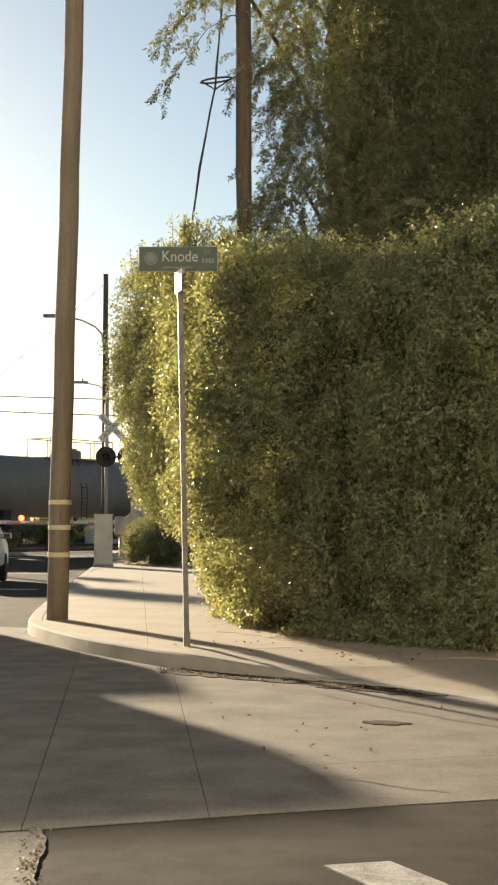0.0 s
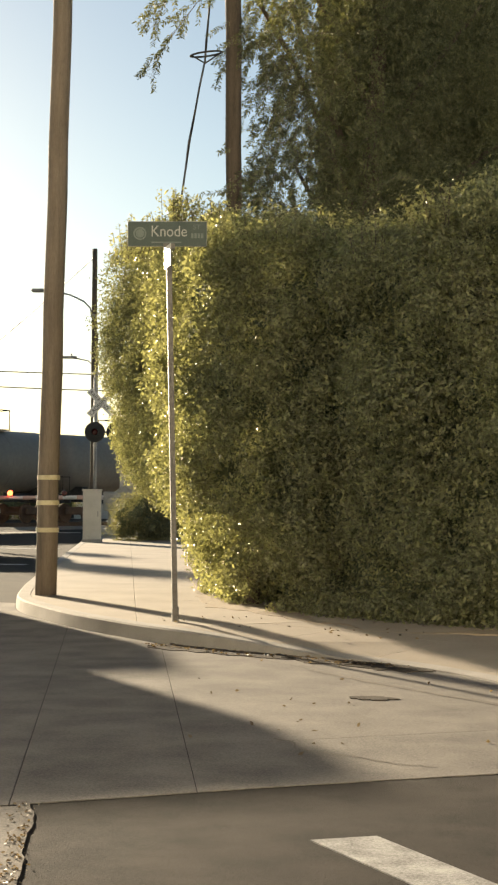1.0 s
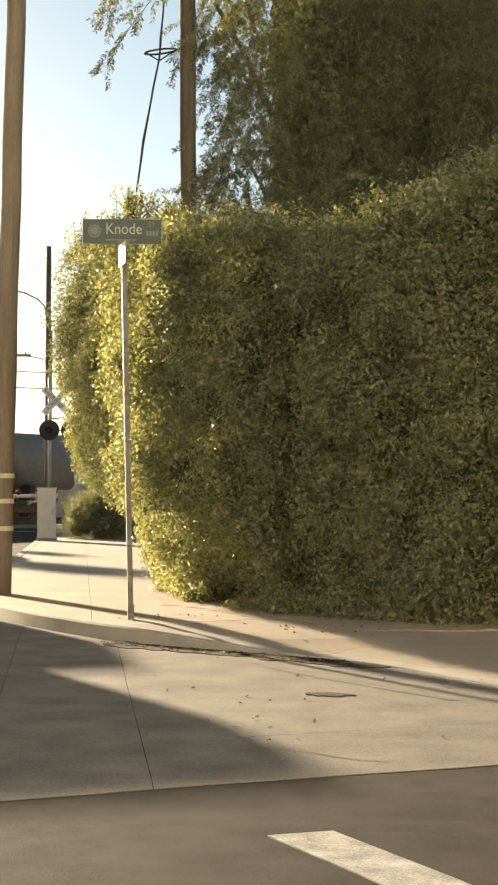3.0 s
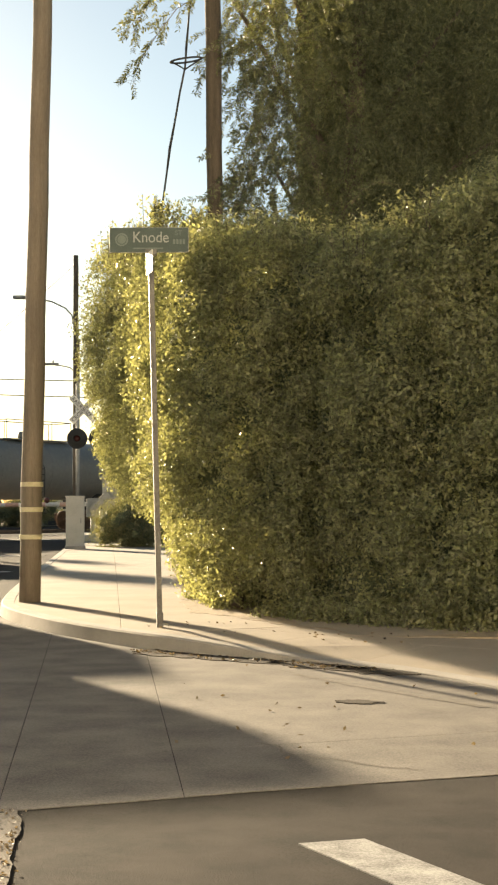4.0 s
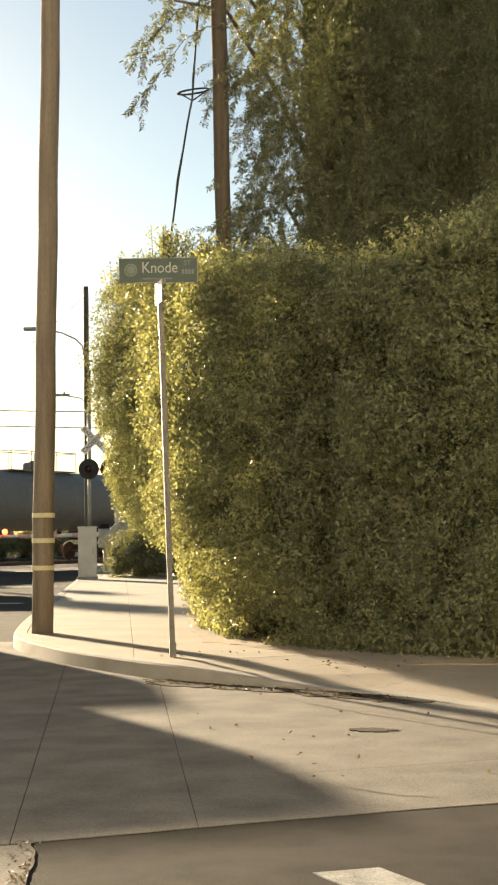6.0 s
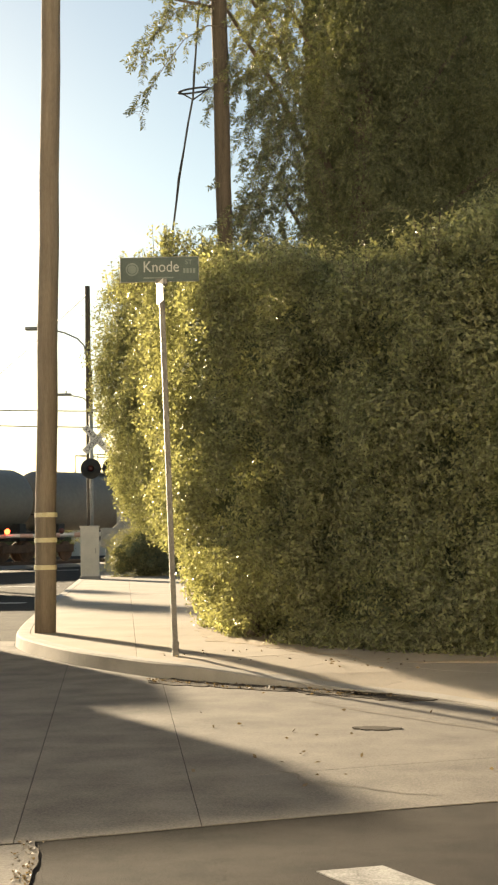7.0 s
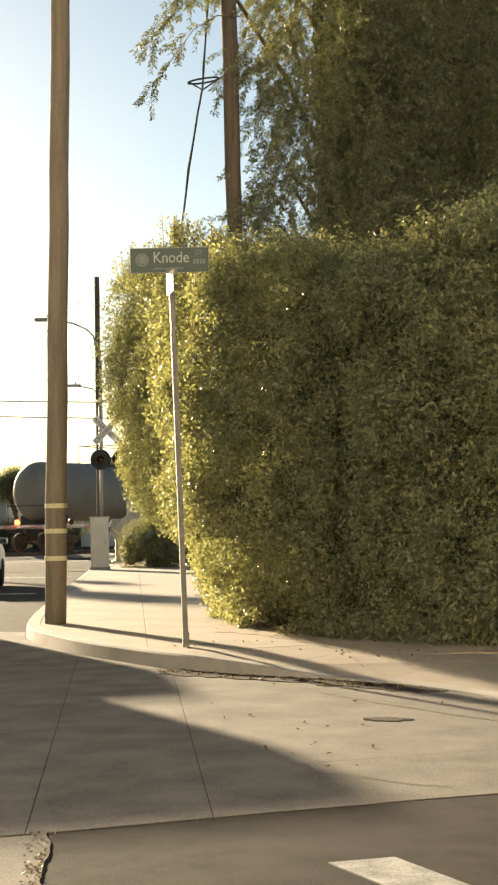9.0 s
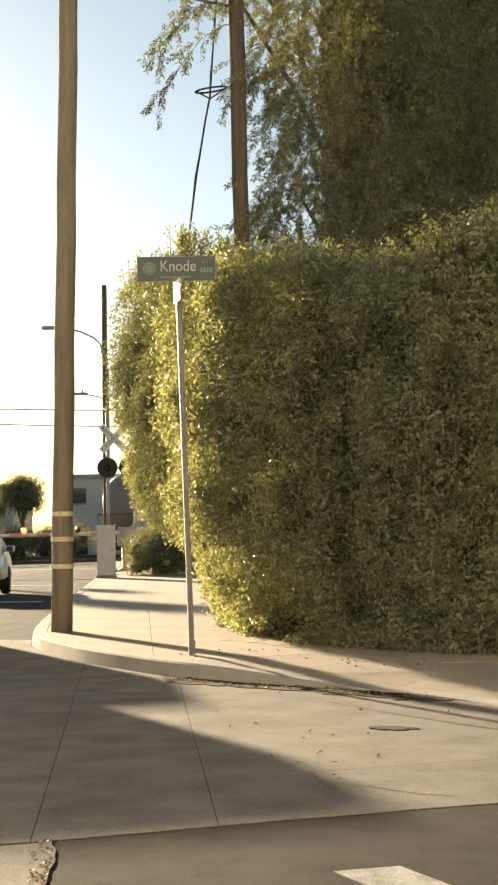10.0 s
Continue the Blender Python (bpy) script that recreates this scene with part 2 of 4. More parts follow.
# the concrete apron of the corner, in cast panels
apron_outline = [(-3.4, 5.35), (-0.9, 6.11), (-0.47, 6.27), (-0.01, 6.45), (0.65, 6.67), (1.13, 6.82), (2.75, 7.40), (2.30, 8.85)]
apron_outline += [p for p in offset(KERB_LINE, -0.025)[::-1] if 9.0 <= p[1] < 18.3] + [(-3.6, 18.5)]
apron = slab("apron", apron_outline, -0.45, ROAD - 0.006, JOINT)
tagged(apron, "cracked grey concrete apron between kerb and asphalt", "pavement", kind="structure")
apron_lines = [((-1.12, 7.38), (-1.47, 10.91)), ((-0.32, 7.39), (-0.63, 10.93)), ((-2.0, 7.0), (-0.9, 7.37)), ((0.45, 11.05), (1.53, 9.17))]
for o in pieces([apron_outline], apron_lines, 0.002):
    slab("panel", o, -0.40, ROAD, CONCRETE, apron, 0.0015)
kerbside = slab("pavement_2", [(-60, -7.4), (60, -7.4), (60, -4.2), (-60, -4.2)], -0.4, 0.0, WALKWAY)
tagged(kerbside, "pale pavement along the far side of the street", "pavement", kind="structure")
gutter = slab("gutter", [(-3.4, 2.0), (-0.62, 2.0), (-0.79, 4.99), (-0.91, 6.06), (-3.4, 5.28)], -0.4, ROAD + 0.002, CONCRETE)
tagged(gutter, "pale concrete gutter strip beside the asphalt", "gutter", kind="structure")

stripe = slab("road_marking", [(0.22, 5.47), (0.47, 5.54), (0.80, 4.86), (1.15, 4.1), (0.86, 4.1), (0.52, 4.86)], ROAD - 0.01, ROAD + 0.001, PAINT)
tagged(stripe, "worn white painted stripe on the asphalt", "road marking")


soil_edge = [(-0.50, 15.7), (-0.05, 15.1), (0.5, 13.9), (1.2, 13.0), (3.0, 12.5), (6.0, 12.5), (6.0, 40.0), (-1.9, 40.0), (-1.15, 25.0), (-0.72, 18.5)]
soil_fine = []
for a, b in zip(soil_edge, soil_edge[1:] + soil_edge[:1]):
    for k in range(12):
        q = Vector(a).lerp(Vector(b), k / 12)
        w = 0.10 * noise.noise(Vector((q.x * 3, q.y * 3, 0)))
        soil_fine.append((q.x + w, q.y + w))
soil = slab("soil_bed", soil_fine, -0.3, 0.004, EARTH)
for v in soil.data.vertices:
    v.co.z += ramp(v.co.x, v.co.y)
tagged(soil, "bare brown soil under the hedge", "soil", kind="structure")

# ---------------------------------------------------------------- poles
def utility_pole(base, top, r0, r1, label, wood=WOOD):
    thing = empty("utility_pole", pose(*base))
    d = Vector(top) - Vector(base)
    n = 14
    pts = [d * (i / n) + Vector((0.006 * math.sin(i * 2.1), 0.006 * math.cos(i * 1.7), 0)) * (0 < i < n) for i in range(n + 1)]
    pts[0].z -= 0.3
    part("shaft", rod(pts, [r0 + (r1 - r0) * i / n for i in range(n + 1)], 20), wood, thing, smooth=True)
    return tagged(thing, label, "utility pole")


pole = utility_pole((-2.50, 17.72, 0), (-2.30, 17.72, 9.6), 0.130, 0.112, "tall brown wooden utility pole with pale bands at the kerb")
back_pole = utility_pole((-0.25, 20.0, 0), (-0.32, 20.0, 10.6), 0.104, 0.112, "dark wooden utility pole rising behind the hedge", DARK_WOOD)
far_pole = utility_pole((-6.36, 58.0, 0), (-6.36, 58.0, 11.2), 0.13, 0.10, "distant wooden utility pole carrying a street lamp", DARK_WOOD)
YELLOW_BAND = noisy("faded reflective band", (0.50, 0.44, 0.26), (0.68, 0.62, 0.42), 8, 60, 0.5, 0, 0.1)
SIGN_GREEN = noisy("faded green sign sheeting", (0.034, 0.056, 0.050), (0.052, 0.078, 0.068), 6, 80, 0.55, 0, 0.05)
SIGN_WHITE = noisy("white sign lettering", (0.27, 0.29, 0.275), (0.37, 0.385, 0.36), 10, 90, 0.5, 0, 0.05)
SIGN_GREY = noisy("faded grey sign print", (0.10, 0.13, 0.118), (0.15, 0.18, 0.165), 10, 90, 0.6, 0, 0.05)
PLATE_WHITE = noisy("scratched white plate", (0.50, 0.48, 0.44), (0.70, 0.68, 0.64), 14, 70, 0.45, 0, 0.1, 0.002, 0.4, (3, 3, 0.6))
CABLE = noisy("black cable sheath", (0.018, 0.018, 0.018), (0.05, 0.048, 0.045), 8, 50, 0.6)
BLACK = noisy("weathered black paint", (0.012, 0.012, 0.012), (0.035, 0.034, 0.032), 4, 40, 0.7)
TANK = noisy("dusty grey tank paint", (0.15, 0.14, 0.125), (0.19, 0.18, 0.16), 0.7, 6, 0.6, 0.1, 0.05, 0.01)
RUST = noisy("rusty cast steel", (0.06, 0.035, 0.022), (0.15, 0.09, 0.06), 3, 40, 0.9, 0.2)
GALV = noisy("grey painted steel", (0.22, 0.22, 0.21), (0.34, 0.33, 0.31), 4, 40, 0.6, 0.3)
CABINET = noisy("beige cabinet paint", (0.42, 0.40, 0.34), (0.56, 0.53, 0.46), 2.5, 40, 0.55)
RED_LENS = glowing("red signal lens", (1.0, 0.06, 0.025), 5.0)
DARK_LENS = noisy("unlit red lens", (0.05, 0.010, 0.009), (0.08, 0.015, 0.012), 6, 40, 0.25)
RED_PAINT = noisy("red gate stripe", (0.46, 0.27, 0.21), (0.56, 0.36, 0.29), 6, 60, 0.7)
LEAF = leafy("hedge leaf", (0.130, 0.140, 0.085), (0.265, 0.275, 0.170), 0.5, 0.36)
FEATHER = leafy("weeping tree leaf", (0.075, 0.085, 0.045), (0.16, 0.17, 0.09), 0.25)
FARLEAF = leafy("distant leaf", (0.11, 0.115, 0.065), (0.20, 0.20, 0.12), 0.4)
DRYLEAF = leafy("dead leaf", (0.06, 0.042, 0.028), (0.16, 0.12, 0.08), 0.2)
BARK = noisy("grey-brown bark", (0.08, 0.06, 0.045), (0.19, 0.15, 0.115), 5, 40, 0.95, 0, 0.9, 0.02, 0.2, (4, 4, 0.7))
# darker than the hedge leaves: shade inside the foliage, put into the colour
SHADE_MASS = noisy("foliage green darkened for inner shade", (0.075, 0.088, 0.042), (0.14, 0.155, 0.075), 6, 40, 0.9, 0, 0.9, 0.05)
STUCCO = noisy("pale stucco", (0.40, 0.38, 0.34), (0.52, 0.50, 0.45), 0.5, 20, 0.9)
STUCCO_DARK = noisy("grey stucco", (0.27, 0.26, 0.25), (0.37, 0.36, 0.34), 0.5, 20, 0.9)
WINDOW = noisy("dark window glass", (0.03, 0.035, 0.04), (0.06, 0.07, 0.075), 2, 10, 0.1, 0, 0.02)
CARPAINT = noisy("silver car paint", (0.42, 0.42, 0.41), (0.50, 0.50, 0.49), 3, 200, 0.3, 0.4, 0.02)
RUBBER = noisy("black rubber", (0.012, 0.012, 0.012), (0.03, 0.03, 0.03), 8, 60, 0.9)
GRAVEL = noisy("track ballast", (0.14, 0.12, 0.10), (0.32, 0.28, 0.24), 12, 60, 0.95, 0, 0.9, 0.05)


# ---------------------------------------------------------------- lettering
def lettering(name, text, size, mat, parent, m, label=""):
    cu = bpy.data.curves.new("scratch", "FONT")
    cu.body, cu.size, cu.extrude = text, size, 0.0008
    cu.align_x, cu.align_y = "LEFT", "BOTTOM_BASELINE"
    tmp = new("scratch", cu)
    me = bpy.data.meshes.new_from_object(tmp.evaluated_get(bpy.context.evaluated_depsgraph_get()))
    bpy.data.objects.remove(tmp)
    bpy.data.curves.remove(cu)
    me.name = name
    me.materials.clear()
    me.materials.append(mat)
    ob = new(name, me)
    ob.parent = parent
    ob.matrix_basis = m
    if label:
        ob["label"] = label
    return ob


# ---------------------------------------------------------------- pole fittings
for z in (1.41, 1.107, 0.78):
    r = 0.1295 - 0.0019 * z
    x = 0.0208 * z
    part("reflective_band", lathe([(r + 0.003, -0.028), (r + 0.011, -0.026), (r + 0.011, 0.026), (r + 0.003, 0.028)], 24, None, pose(x, 0, z)), YELLOW_BAND, pole, "faded pale yellow reflective band")


def storage_loop():
    """A cable that runs up beside the pole, with a loop bracket on it."""
    thing = empty("overhead_cable", pose(0, 20.0, 0))
    low = [(-1.20, 0, 4.0), (-1.01, 0, 5.25), (-0.90, 0.01, 6.05), (-0.76, 0, 6.85), (-0.69, 0, 7.19), (-0.67, 0, 7.45), (-0.61, 0, 8.24), (-0.50, 0.0, 9.3), (-0.36, 0, 10.45)]
    part("cable", rod(low, 0.014, 8), CABLE, thing, smooth=True)
    low2 = [(x + 0.012 * math.sin(i * 2.3), -0.022, z) for i, (x, y, z) in enumerate(low)]
    part("cable", rod(low2, 0.010, 6), CABLE, thing, smooth=True)
    ring = [(-0.675 + 0.215 * math.cos(a), 0.20 * math.sin(a), 7.29 + 0.03 * math.cos(a) + 0.03 * math.sin(a)) for a in [2 * math.pi * k / 28 for k in range(28)]]
    loop = part("loop_bracket", rod(ring, 0.014, 7, None, True), CABLE, thing, "flat oval black cable loop", smooth=True)
    part("strut", rod([(-0.88, 0, 7.275), (-0.69, 0, 7.16), (-0.465, 0, 7.315)], 0.012, 6), CABLE, loop)
    return tagged(thing, "thin black overhead cable with an oval loop bracket", "cable")


storage_loop()


# ---------------------------------------------------------------- street sign
def street_sign():
    thing = empty("street_sign", pose(-0.728, 13.82, 0))
    lean = pose(0, 0, 0, 0, -1.29, 0)
    bm = bmesh.new()
    w, t = 0.025, 0.005
    box(-w, -w, -0.2, w, -w + t, 3.52, 0.0015, bm)
    box(-w, w - t, -0.2, w, w, 3.52, 0.0015, bm)
    box(-w, -w + t, -0.2, -w + t, w - t, 3.52, 0.0, bm)
    box(w - t, -w + t, -0.2, w, w - t, 3.52, 0.0, bm)
    bmesh.ops.transform(bm, matrix=lean @ pose(0, 0, 0, 0, 0, 9), verts=bm.verts[:])
    part("post", bm, STEEL, thing, "square galvanised steel post leaning slightly")
    part("foot_sleeve", box(-0.031, -0.031, -0.1, 0.031, 0.031, 0.14, 0.004, None, pose(0, 0, 0, 0, 0, 9)), STEEL, thing)
    bracket = bmesh.new()
    box(-0.14, -0.004, 3.30, 0.14, 0.004, 3.505, 0.002, bracket, pose(-0.078, -0.21, 0, 0, 0, -75))
    part("cross_plate", bracket, PLATE_WHITE, thing, "pale sunlit plate clamped crosswise below the blade")
    part("clamp", box(-0.13, -0.03, 3.505, -0.02, 0.03, 3.56, 0.006), STEEL, thing)
    blade = part("blade", box(-0.465, -0.006, 3.535, 0.278, 0.006, 3.768, 0.004), SIGN_GREEN, thing, "dark faded green street name blade")
    part("blade_rim", box(-0.469, -0.0045, 3.531, 0.282, 0.0045, 3.772, 0.003), GALV, blade)
    flat = lambda x, z: pose(x, -0.0078, z, 90, 0, 0)
    lettering("street_name", "Knode", 0.150, SIGN_WHITE, blade, flat(-0.252, 3.628) @ Matrix.Diagonal((0.86, 1, 1, 1)), "white street name lettering")
    lettering("street_type", "ST", 0.066, SIGN_GREY, blade, flat(0.150, 3.696))
    for k in range(4):
        part("number_bar", box(0.132 + k * 0.031, -0.0085, 3.612, 0.154 + k * 0.031, -0.0065, 3.658, 0.0), SIGN_GREY, blade)
    part("print_bar", box(-0.245, -0.0085, 3.566, 0.04, -0.0065, 3.578, 0.0), SIGN_GREY, blade)
    seal = part("seal", lathe([(0.062, 0.0), (0.062, 0.0012), (0.001, 0.0012)], 28, None, flat(-0.353, 3.655)), SIGN_GREY, blade, "faded round seal")
    ring = [(-0.353 + 0.045 * math.cos(a), -0.0092, 3.655 + 0.045 * math.sin(a)) for a in [2 * math.pi * k / 28 for k in range(28)]]
    part("seal_ring", rod(ring, 0.0035, 5, None, True), SIGN_GREEN, seal)
    return tagged(thing, "dark green street name blade on a square steel post", "street sign")


street_sign()


# ---------------------------------------------------------------- foliage
rng = np.random.default_rng(7)


def leaf_cloud(name, at, out, length, width, mat, parent, droop=0.2, label="", spread=0.0):
    """Many small folded leaves: centres, outward ways, sizes. Spread leaves lie with their blades
    turned outward, the others point outward with their tips."""
    n = len(at)
    if spread:
        blade = out + rng.normal(0, spread, (n, 3)) + np.array([0, 0, 0.25])
        d = np.cross(blade, rng.normal(0, 1, (n, 3)))
        d /= np.linalg.norm(d, axis=1)[:, None] + 1e-9
        d[:, 2] -= droop
        d /= np.linalg.norm(d, axis=1)[:, None]
        side = np.cross(d, blade)
    else:
        d = out + rng.normal(0, 0.75, (n, 3))
        d[:, 2] -= droop
        d /= np.linalg.norm(d, axis=1)[:, None]
        side = np.cross(d, rng.normal(0, 1, (n, 3)))
    side /= np.linalg.norm(side, axis=1)[:, None] + 1e-9
    up = np.cross(side, d)
    ln = (length * rng.uniform(0.65, 1.25, n))[:, None]
    wd = (width * rng.uniform(0.7, 1.2, n))[:, None]
    base, tip = at - d * ln * 0.5, at + d * ln * 0.5
    mid = at + d * ln * 0.05
    a, b = mid + side * wd * 0.5 + up * wd * 0.18, mid - side * wd * 0.5 + up * wd * 0.18
    v = np.stack([base, a, tip, b], 1).reshape(-1, 3)
    me = bpy.data.meshes.new(name)
    me.vertices.add(4 * n)
    me.vertices.foreach_set("co", v.astype(np.float32).ravel())
    me.loops.add(6 * n)
    idx = (np.arange(n)[:, None] * 4 + np.array([0, 1, 2, 0, 2, 3])[None]).ravel()
    me.loops.foreach_set("vertex_index", idx.astype(np.int32))
    me.polygons.add(2 * n)
    me.polygons.foreach_set("loop_start", np.arange(0, 6 * n, 3, dtype=np.int32))
    me.update(calc_edges=True)
    me.validate()
    me.materials.append(mat)
    ob = new(name, me)
    ob.parent = parent
    tagged(ob, label, kind="stuff")
    return ob


def clump_leaves(clumps, per_area, jitter=0.22):
    """Leaf places over a set of round clumps (x, y, z, radius), loose at the rim."""
    at, out = [], []
    for x, y, z, r in clumps:
        n = max(8, int(per_area * 4 * math.pi * r * r))
        w = rng.normal(0, 1, (n, 3))
        w /= np.linalg.norm(w, axis=1)[:, None]
        lump = 1 + 0.25 * np.sin(w[:, :1] * 5 + x * 9) * np.sin(w[:, 2:] * 6 + z * 7)
        at.append(np.array([x, y, z]) + w * r * lump * (1 + rng.normal(0, jitter, (n, 1))))
        out.append(w)
    return np.concatenate(at), np.concatenate(out)


# solid lumps that fill the clumps
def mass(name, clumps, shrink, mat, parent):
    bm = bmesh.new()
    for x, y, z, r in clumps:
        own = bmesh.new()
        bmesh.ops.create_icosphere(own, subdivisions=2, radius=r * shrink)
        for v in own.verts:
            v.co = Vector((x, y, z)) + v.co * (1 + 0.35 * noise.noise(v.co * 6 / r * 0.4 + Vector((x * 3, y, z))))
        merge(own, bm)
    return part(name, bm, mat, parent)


def along_line(pts, f):
    seg = [math.dist(a, b) for a, b in zip(pts, pts[1:])]
    d = f * sum(seg)
    for (a, b), s in zip(zip(pts, pts[1:]), seg):
        if d <= s:
            return [a[i] + (b[i] - a[i]) * d / s for i in range(len(a))]
        d -= s
    return list(pts[-1])


HEDGE_FRONT = [(-0.22, 15.7, 4.20), (0.30, 14.95, 3.98), (0.90, 14.1, 3.80), (1.45, 13.6, 3.90), (1.9, 13.3, 4.08), (2.4, 13.1, 4.35), (3.2, 12.9, 4.5), (4.4, 12.7, 4.5)]
# left rim of the sunlit end of the hedge: height and x
HEDGE_RIM = [(0.05, -0.45), (0.30, -0.64), (0.60, -0.80), (0.95, -0.92), (1.28, -1.00), (1.38, -1.40), (1.50, -1.62), (1.75, -1.74), (2.2, -1.83), (2.6, -1.92), (3.0, -1.99), (3.45, -2.01), (3.9, -1.95), (4.25, -1.82), (4.48, -1.55)]


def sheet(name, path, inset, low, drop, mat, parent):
    """A rough dense screen of foliage behind the leaves, coloured as their shade, along a path of (x, y, height)."""
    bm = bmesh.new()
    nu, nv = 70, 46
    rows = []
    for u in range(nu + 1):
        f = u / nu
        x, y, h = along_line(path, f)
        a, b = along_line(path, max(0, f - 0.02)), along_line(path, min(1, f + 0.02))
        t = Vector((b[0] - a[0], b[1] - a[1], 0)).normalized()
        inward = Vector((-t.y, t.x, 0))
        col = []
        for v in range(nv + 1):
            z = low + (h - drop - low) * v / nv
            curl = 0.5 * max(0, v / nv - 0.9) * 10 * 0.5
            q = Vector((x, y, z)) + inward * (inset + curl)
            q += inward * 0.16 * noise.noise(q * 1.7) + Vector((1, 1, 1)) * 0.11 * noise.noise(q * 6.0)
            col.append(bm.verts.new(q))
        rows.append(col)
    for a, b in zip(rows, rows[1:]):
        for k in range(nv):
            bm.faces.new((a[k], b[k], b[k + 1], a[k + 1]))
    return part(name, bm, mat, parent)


def hedge():
    thing = empty("hedge", pose(0, 0, 0))
    front, end = [], []
    for k in range(330):
        x, y, h = along_line(HEDGE_FRONT, rng.uniform(0, 1))
        z = rng.uniform(0.12, h - 0.12)
        r = rng.choice([0.16, 0.22, 0.30, 0.42] if x > 0.9 else [0.13, 0.16, 0.20, 0.24])
        bulge = 0.42 * noise.noise(Vector((x * 1.3, z * 1.3, 3.0))) + 0.22 * noise.noise(Vector((x * 3.4, z * 3.4, 8.0)))
        bulge *= 0.35 if x < 0.9 else 1.9
        front.append((x + 0.24 + rng.normal(0, 0.06), y + 0.36 - bulge + rng.normal(0, 0.07), z, r))
    for k in range(70):
        x, y, h = along_line(HEDGE_FRONT, rng.uniform(0.30, 1))
        front.append((x + 0.05, y + 0.05 - rng.uniform(0, 0.22), rng.uniform(0.3, h - 0.1), rng.uniform(0.12, 0.24)))
    for k in range(70):
        x, y, h = along_line(HEDGE_FRONT, 0.12 + 0.88 * k / 70)
        front.append((x + 0.15 + rng.normal(0, 0.05), y + 0.15 + rng.normal(0, 0.06), rng.uniform(-0.02, 0.12), rng.uniform(0.13, 0.20)))
    # the blunt shaded corner that hangs out towards the sign post
    for k in range(230):
        z = 3.92 * rng.uniform(0.03, 1) ** 0.8
        f = rng.uniform(0, 1)
        left = -0.20 - 0.50 * min(1.0, z / 0.9) - 0.30 * min(1.0, max(0.0, (z - 0.8) / 0.6))
        y = 15.45 - 0.85 * f + 4.5 * max(0.0, 0.42 - f) ** 1.5
        corner_at = ((left + (0.75 - left) * f) * y / 15.45 + rng.normal(0, 0.03), y + rng.normal(0, 0.05), z, rng.uniform(0.12, 0.22))
        (end if f < 0.5 else front).append(corner_at)
    for k in range(130):
        x, y, h = along_line(HEDGE_FRONT, rng.uniform(0, 1))
        front.append((x + 0.3 + rng.uniform(-0.1, 0.2), y + rng.uniform(0.3, 1.6), h - rng.uniform(0.05, 0.3), rng.uniform(0.16, 0.30)))
    # the end that swells out over the pavement, deeper along the street the further out it goes
    for k in range(840):
        z, rim = along_line(HEDGE_RIM, rng.uniform(0, 1))
        f = rng.uniform(0, 1) ** 0.85
        r = rng.uniform(0.13, 0.25)
        y = 16.2 + 10.0 * f * max(0.25, min(1.0, (-0.3 - rim) / 1.5))
        grow = y / 18.3
        x = (-0.30 + (rim + 0.30) * f) * grow + r * 0.9
        end.append((x, y + rng.normal(0, 0.12), max(1.1 + (z - 1.1) * grow + rng.normal(0, 0.04) - r * 0.4, r * 0.4), r))
    for k in range(80):
        f = rng.uniform(0, 1)
        y = 16.2 + 10.0 * f
        end.append(((-0.05 - 1.35 * f) * y / 18.3, y + rng.uniform(-0.2, 0.3), 1.1 + (3.26 + rng.normal(0, 0.05) + 0.05 * math.sin(f * 11) + 0.16 * math.exp(-((f - 0.30) / 0.17) ** 2)) * y / 18.3, rng.uniform(0.12, 0.21)))
    at, out = clump_leaves(front, 480)
    leaf_cloud("foliage", at, out, 0.054, 0.026, LEAF, thing, label="dull green leaves in shade", spread=0.48)
    at, out = clump_leaves(end, 640, 0.26)
    at[:, 2] = np.maximum(at[:, 2], 0.02)
    leaf_cloud("sunlit_foliage", at, out, 0.054, 0.027, LEAF, thing, label="small green leaves glowing in the low sun", spread=0.95)
    # opaque sheets whose dark green stands in for shade deep in the hedge
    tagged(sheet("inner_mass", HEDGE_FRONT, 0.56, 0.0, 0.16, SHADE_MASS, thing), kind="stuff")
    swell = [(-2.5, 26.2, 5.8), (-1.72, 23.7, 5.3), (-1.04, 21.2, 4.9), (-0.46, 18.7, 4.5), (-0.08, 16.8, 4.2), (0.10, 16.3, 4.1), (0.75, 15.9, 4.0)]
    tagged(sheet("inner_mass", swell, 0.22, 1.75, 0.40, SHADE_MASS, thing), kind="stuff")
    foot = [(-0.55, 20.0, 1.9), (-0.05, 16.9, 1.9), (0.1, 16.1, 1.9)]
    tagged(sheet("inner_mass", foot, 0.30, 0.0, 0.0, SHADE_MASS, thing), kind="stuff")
    # this one also keeps the sun from shining through the corner leaves
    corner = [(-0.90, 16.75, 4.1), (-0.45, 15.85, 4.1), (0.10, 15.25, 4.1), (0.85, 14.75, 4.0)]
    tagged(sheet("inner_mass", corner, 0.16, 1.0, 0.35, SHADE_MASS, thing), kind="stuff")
    # the shoots that stand up above the top
    shoots_at, shoots_out = [], []
    tops = [(-1.42, 17.5, 4.42), (-1.2, 17.3, 4.52), (-0.92, 17.0, 4.72), (-0.75, 16.9, 4.66), (-0.45, 16.6, 4.52), (-0.1, 16.2, 4.38), (0.2, 15.6, 4.25), (0.5, 15.0, 4.1), (1.1, 14.2, 3.85), (1.7, 13.8, 4.1)]
    stems = bmesh.new()
